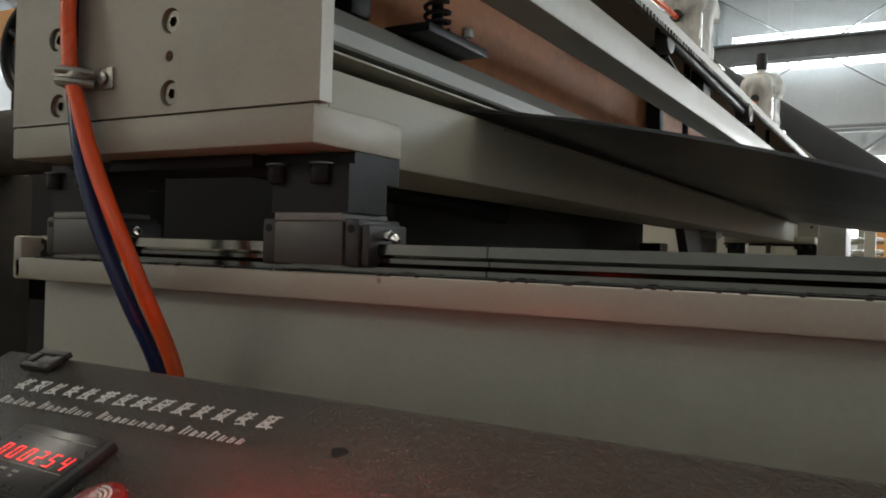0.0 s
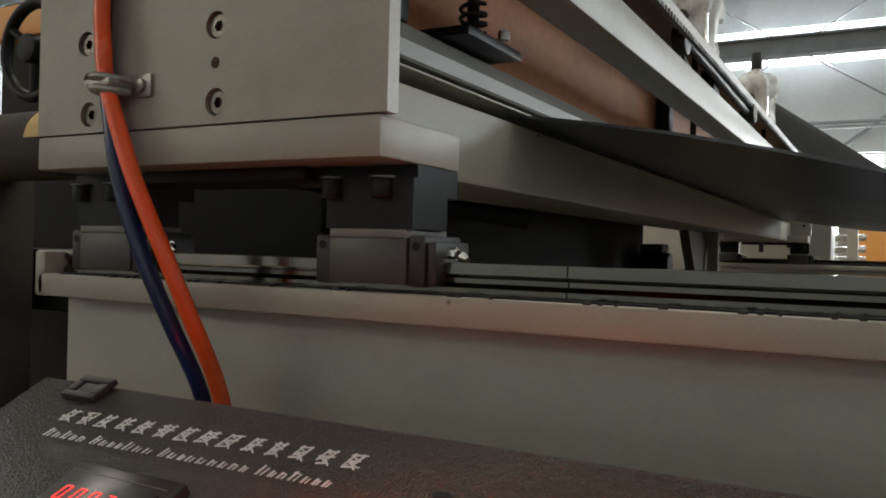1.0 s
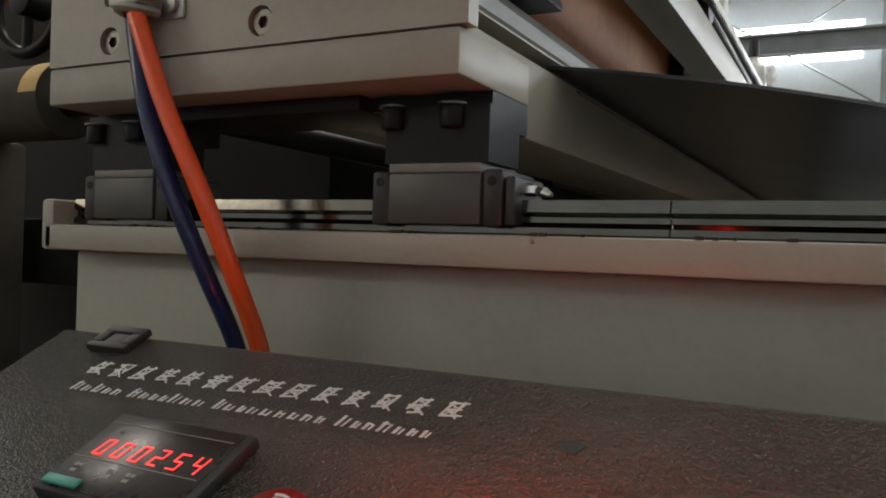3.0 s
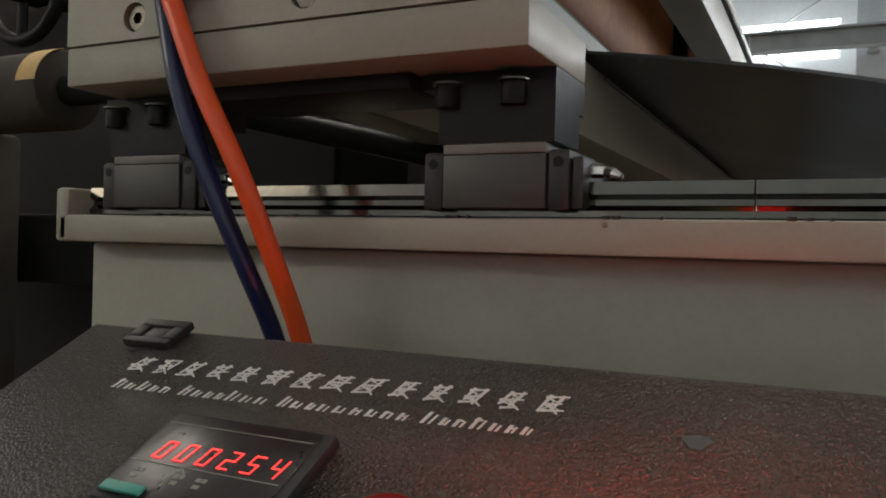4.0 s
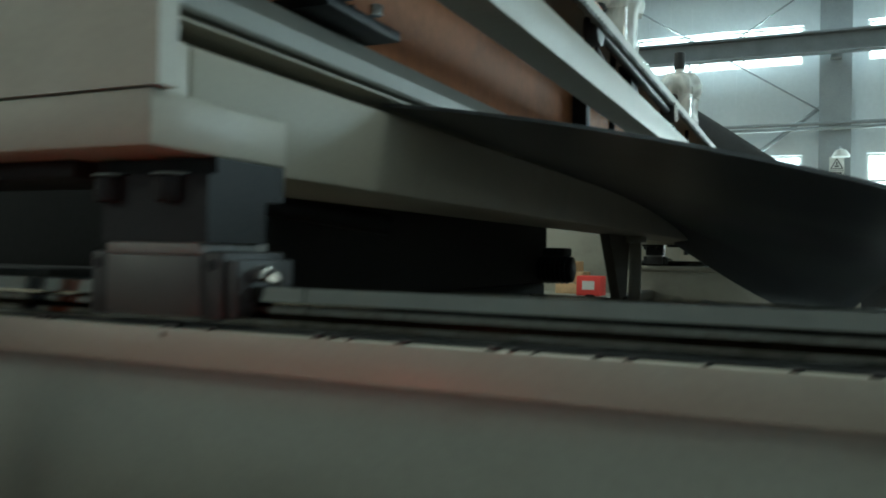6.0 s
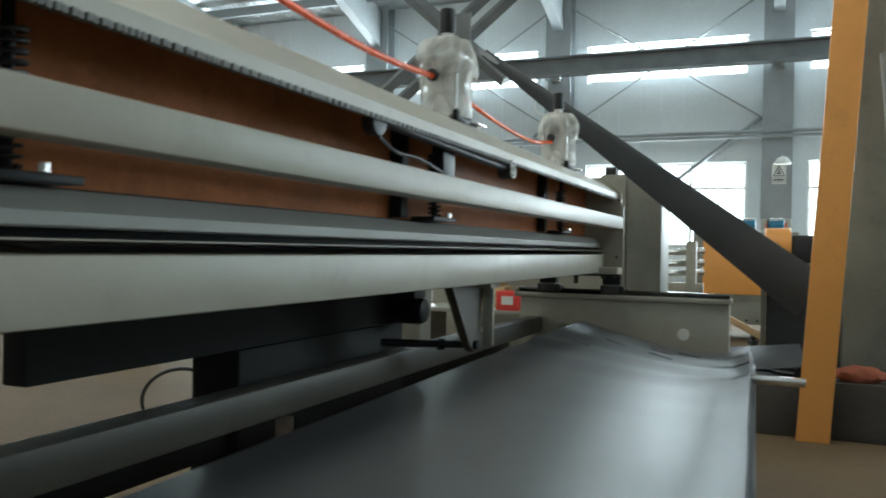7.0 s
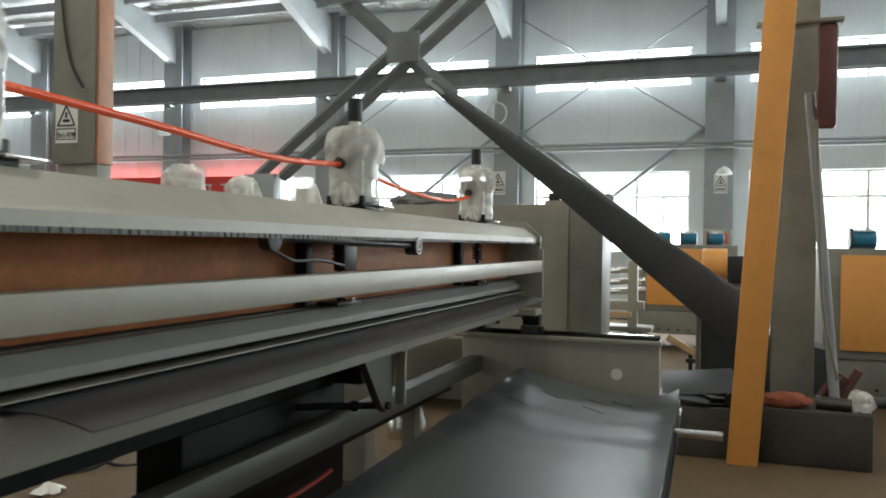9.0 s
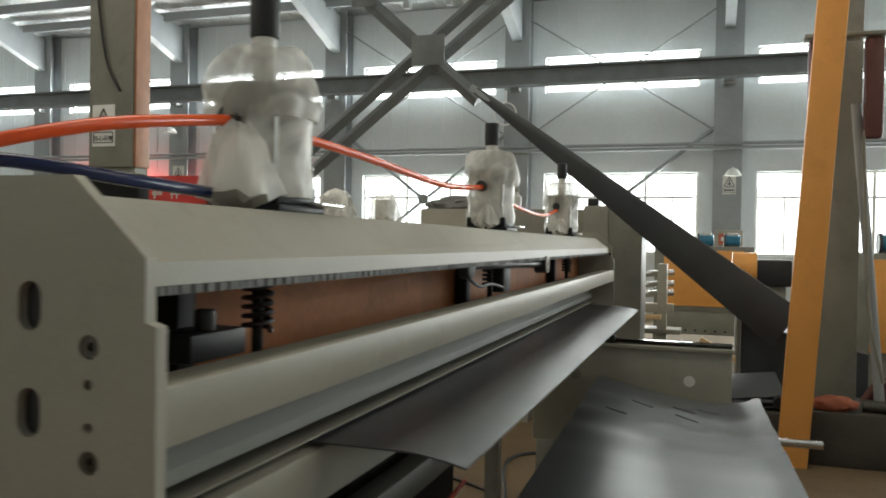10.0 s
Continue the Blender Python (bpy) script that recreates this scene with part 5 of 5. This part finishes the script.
    part("label", bm_box(B(), -1.30, -1.20, 5.996, 5.999, .67, .74), TEXTW, t, smooth=None)
    t = thing("timber_block_stack", "pale timber blocks stacked on a bench", "timber")
    for k, (x, z) in enumerate(((-1.5, .62), (-1.46, .72), (-1.52, .81))):
        part("block", bm_box(B(), x - .1, x + .1, 6.25, 6.5, z, z + .085, .004), WOOD, t)
    b = thing("low_bench", "grey steel bench behind the gantry", "bench")
    part("top", bm_box(B(), -2.1, -.95, 5.95, 6.6, .59, .62, .003), GREYD, b)
    for x in (-2.05, -1.0):
        part("leg", bm_box(B(), x - .03, x + .03, 6.0, 6.55, FLOOR, .59), GREYD, b, smooth=None)
    t = thing("scrap_paper", "crumpled scrap of white paper on the floor", "paper")
    part("paper", bm_lathe(B(), [(.05, FLOOR), (.09, FLOOR + .02), (.04, FLOOR + .05), (.01, FLOOR + .06)], -2.75, 3.15, wob=.8, seed=5, seg=16), WHITE, t)


underframe()


# ---- left of the machine ----
def unwinder():
    u = thing("unwinding_roll", "large dark grey roll core with a strip of tape", "roll")
    part("core", bm_cyl(B(), (-1.45, .30, 1.10), (-.89, .30, 1.10), .060, bev=.006), BLOCKC, u)
    arc = [math.radians(a) for a in range(-85, -10, 6)]
    part("tape", bm_prism(B(), [(.30 + .0612 * math.sin(a), 1.10 + .0612 * math.cos(a)) for a in arc] + [(.30 + .0602 * math.sin(a), 1.10 + .0602 * math.cos(a)) for a in arc[::-1]], "x", -.93, -.889), BRASS, u, "strip of yellow masking tape")
    part("shaft", bm_cyl(B(), (-.91, .30, 1.10), (-.70, .30, 1.10), .024), BLACKOX, u)
    part("stand", bm_box(B(), -1.40, -1.1, .22, .38, FLOOR, 1.05, .01), BLOCKC, u)
    w = thing("hand_wheel", "black spoked hand wheel on the unwinder", "wheel")
    c = Vector((-1.04, .33, 1.28))
    part("rim", bm_tube(B(), [c + Vector((.085 * math.cos(a), 0, .085 * math.sin(a))) for a in [2 * math.pi * k / 16 for k in range(17)]], .011, sub=3), BLACKOX, w)
    part("hub", bm_cyl(B(), c - Vector((0, .02, 0)), c + Vector((0, .03, 0)), .026, bev=.003), BLACKOX, w)
    for k in range(3):
        a = 2 * math.pi * k / 3 + .5
        part("spoke", bm_cyl(B(), c, c + Vector((.08 * math.cos(a), 0, .08 * math.sin(a))), .008), BLACKOX, w)
    part("axle", bm_cyl(B(), c + Vector((0, .03, 0)), c + Vector((0, .5, 0)), .018), BLACKOX, w)
    b = thing("unwinder_frame", "dark grey machine frame beside the rail base", "frame")
    part("side_plate", bm_box(B(), -1.9, -.75, .80, .84, .3, 1.6, .006), DARKF, b)
    part("side_plate", bm_box(B(), -1.55, -1.45, .05, .84, .78, .90, .006), DARKF, b)
    part("cross_beam", bm_box(B(), -1.9, -.62, .42, .55, .80, .92, .006), DARKF, b)
    part("post", bm_box(B(), -1.42, -1.36, .9, .96, FLOOR, 1.2, .004), DARKF, b)
    part("yellow_cap", bm_box(B(), -1.9, -1.1, .60, .64, 1.42, 1.50, .004), YELLOW, b, "yellow edge guard")
    for x in (-1.85, -.8):
        part("leg", bm_box(B(), x - .04, x + .04, .78, .86, FLOOR, .3), DARKF, b, smooth=None)
    t = thing("orange_crate", "orange plastic crate on the floor", "crate")
    part("crate", bm_box(B(), -1.15, -.85, .35, .6, FLOOR, .30, .01), paint("orange_crate_plastic", (.6, .16, .05), .5), t)


unwinder()


# ---- motion ----
def motions():
    for r in RIDERS:
        walk(r, [(t, pose(g, 0, 0)) for t, g in G_ROWS])
    foot = Vector((-.22, -.012, .70))
    for s in SWING:
        walk(s, [(t, Matrix.Translation(foot) @ pose(0, 0, 0, 0, math.degrees(math.asin(1.15 * g / .387)), 0) @ Matrix.Translation(-foot)) for t, g in G_ROWS])
    # the cut sheet rides out with the gantry, its far end sinks first, then it drops flat onto the stack
    ride = [(0.0, 0, 0), (4.0, 0, 0), (4.5, .017, 0), (5.0, .042, .05), (5.4, .060, .25), (5.7, .068, .7), (5.9, .069, .97), (6.05, .070, 1), (6.25, .070, 1)]
    for k, ob in enumerate(CUT):
        v = (k + .5) / N_STRIPS
        y = .415 + v * 3.13
        hinge = Vector((SLIT_X, y, SLIT_Z))

        def at(dx, z, ang, rx=0):
            return Matrix.Translation((SLIT_X + dx, y, z)) @ pose(0, 0, 0, rx, ang, 0) @ Matrix.Translation(-hinge)
        # the landed sheet lies in shallow waves, strongest towards its far end
        env = math.exp(-((v - .72) / .17) ** 2)
        wave, pitch = .005 * env * math.sin(17 * y), math.degrees(math.atan(.085 * env * math.cos(17 * y)))
        d = v ** 2.6
        rows = [(t, at(g - .13 * d * f, SLIT_Z - .114 * d * f, 7 - 6.5 * v + 24.5 * d * f)) for t, g, f in ride]
        x1, z1, a1 = .07 - .13 * d, SLIT_Z - .114 * d, 7 - 6.5 * v + 24.5 * d
        x2, z2, a2 = .157 - .075 * v, .757 + .012 * v, 5.0 * v - 5.8 * (1 - v)
        for t, f in ((6.5, .12), (6.75, .5), (7.0, .92), (7.15, 1.0), (10.0, 1.0)):
            rows.append((t, at(x1 + f * (x2 - x1), z1 + f * (z2 + wave - z1), a1 + f * (a2 - a1), f * pitch)))
        walk(ob, rows)
    walk(NEXT, [(0.0, pose(0, 0, 0)), (8.2, pose(0, 0, 0)), (8.4, pose(.09, 0, 0)), (8.6, pose(.13, 0, 0)), (9.0, pose(.165, 0, 0)), (9.4, pose(.20, 0, 0)), (9.7, pose(.225, 0, 0)), (10.0, pose(.25, 0, 0))])


motions()
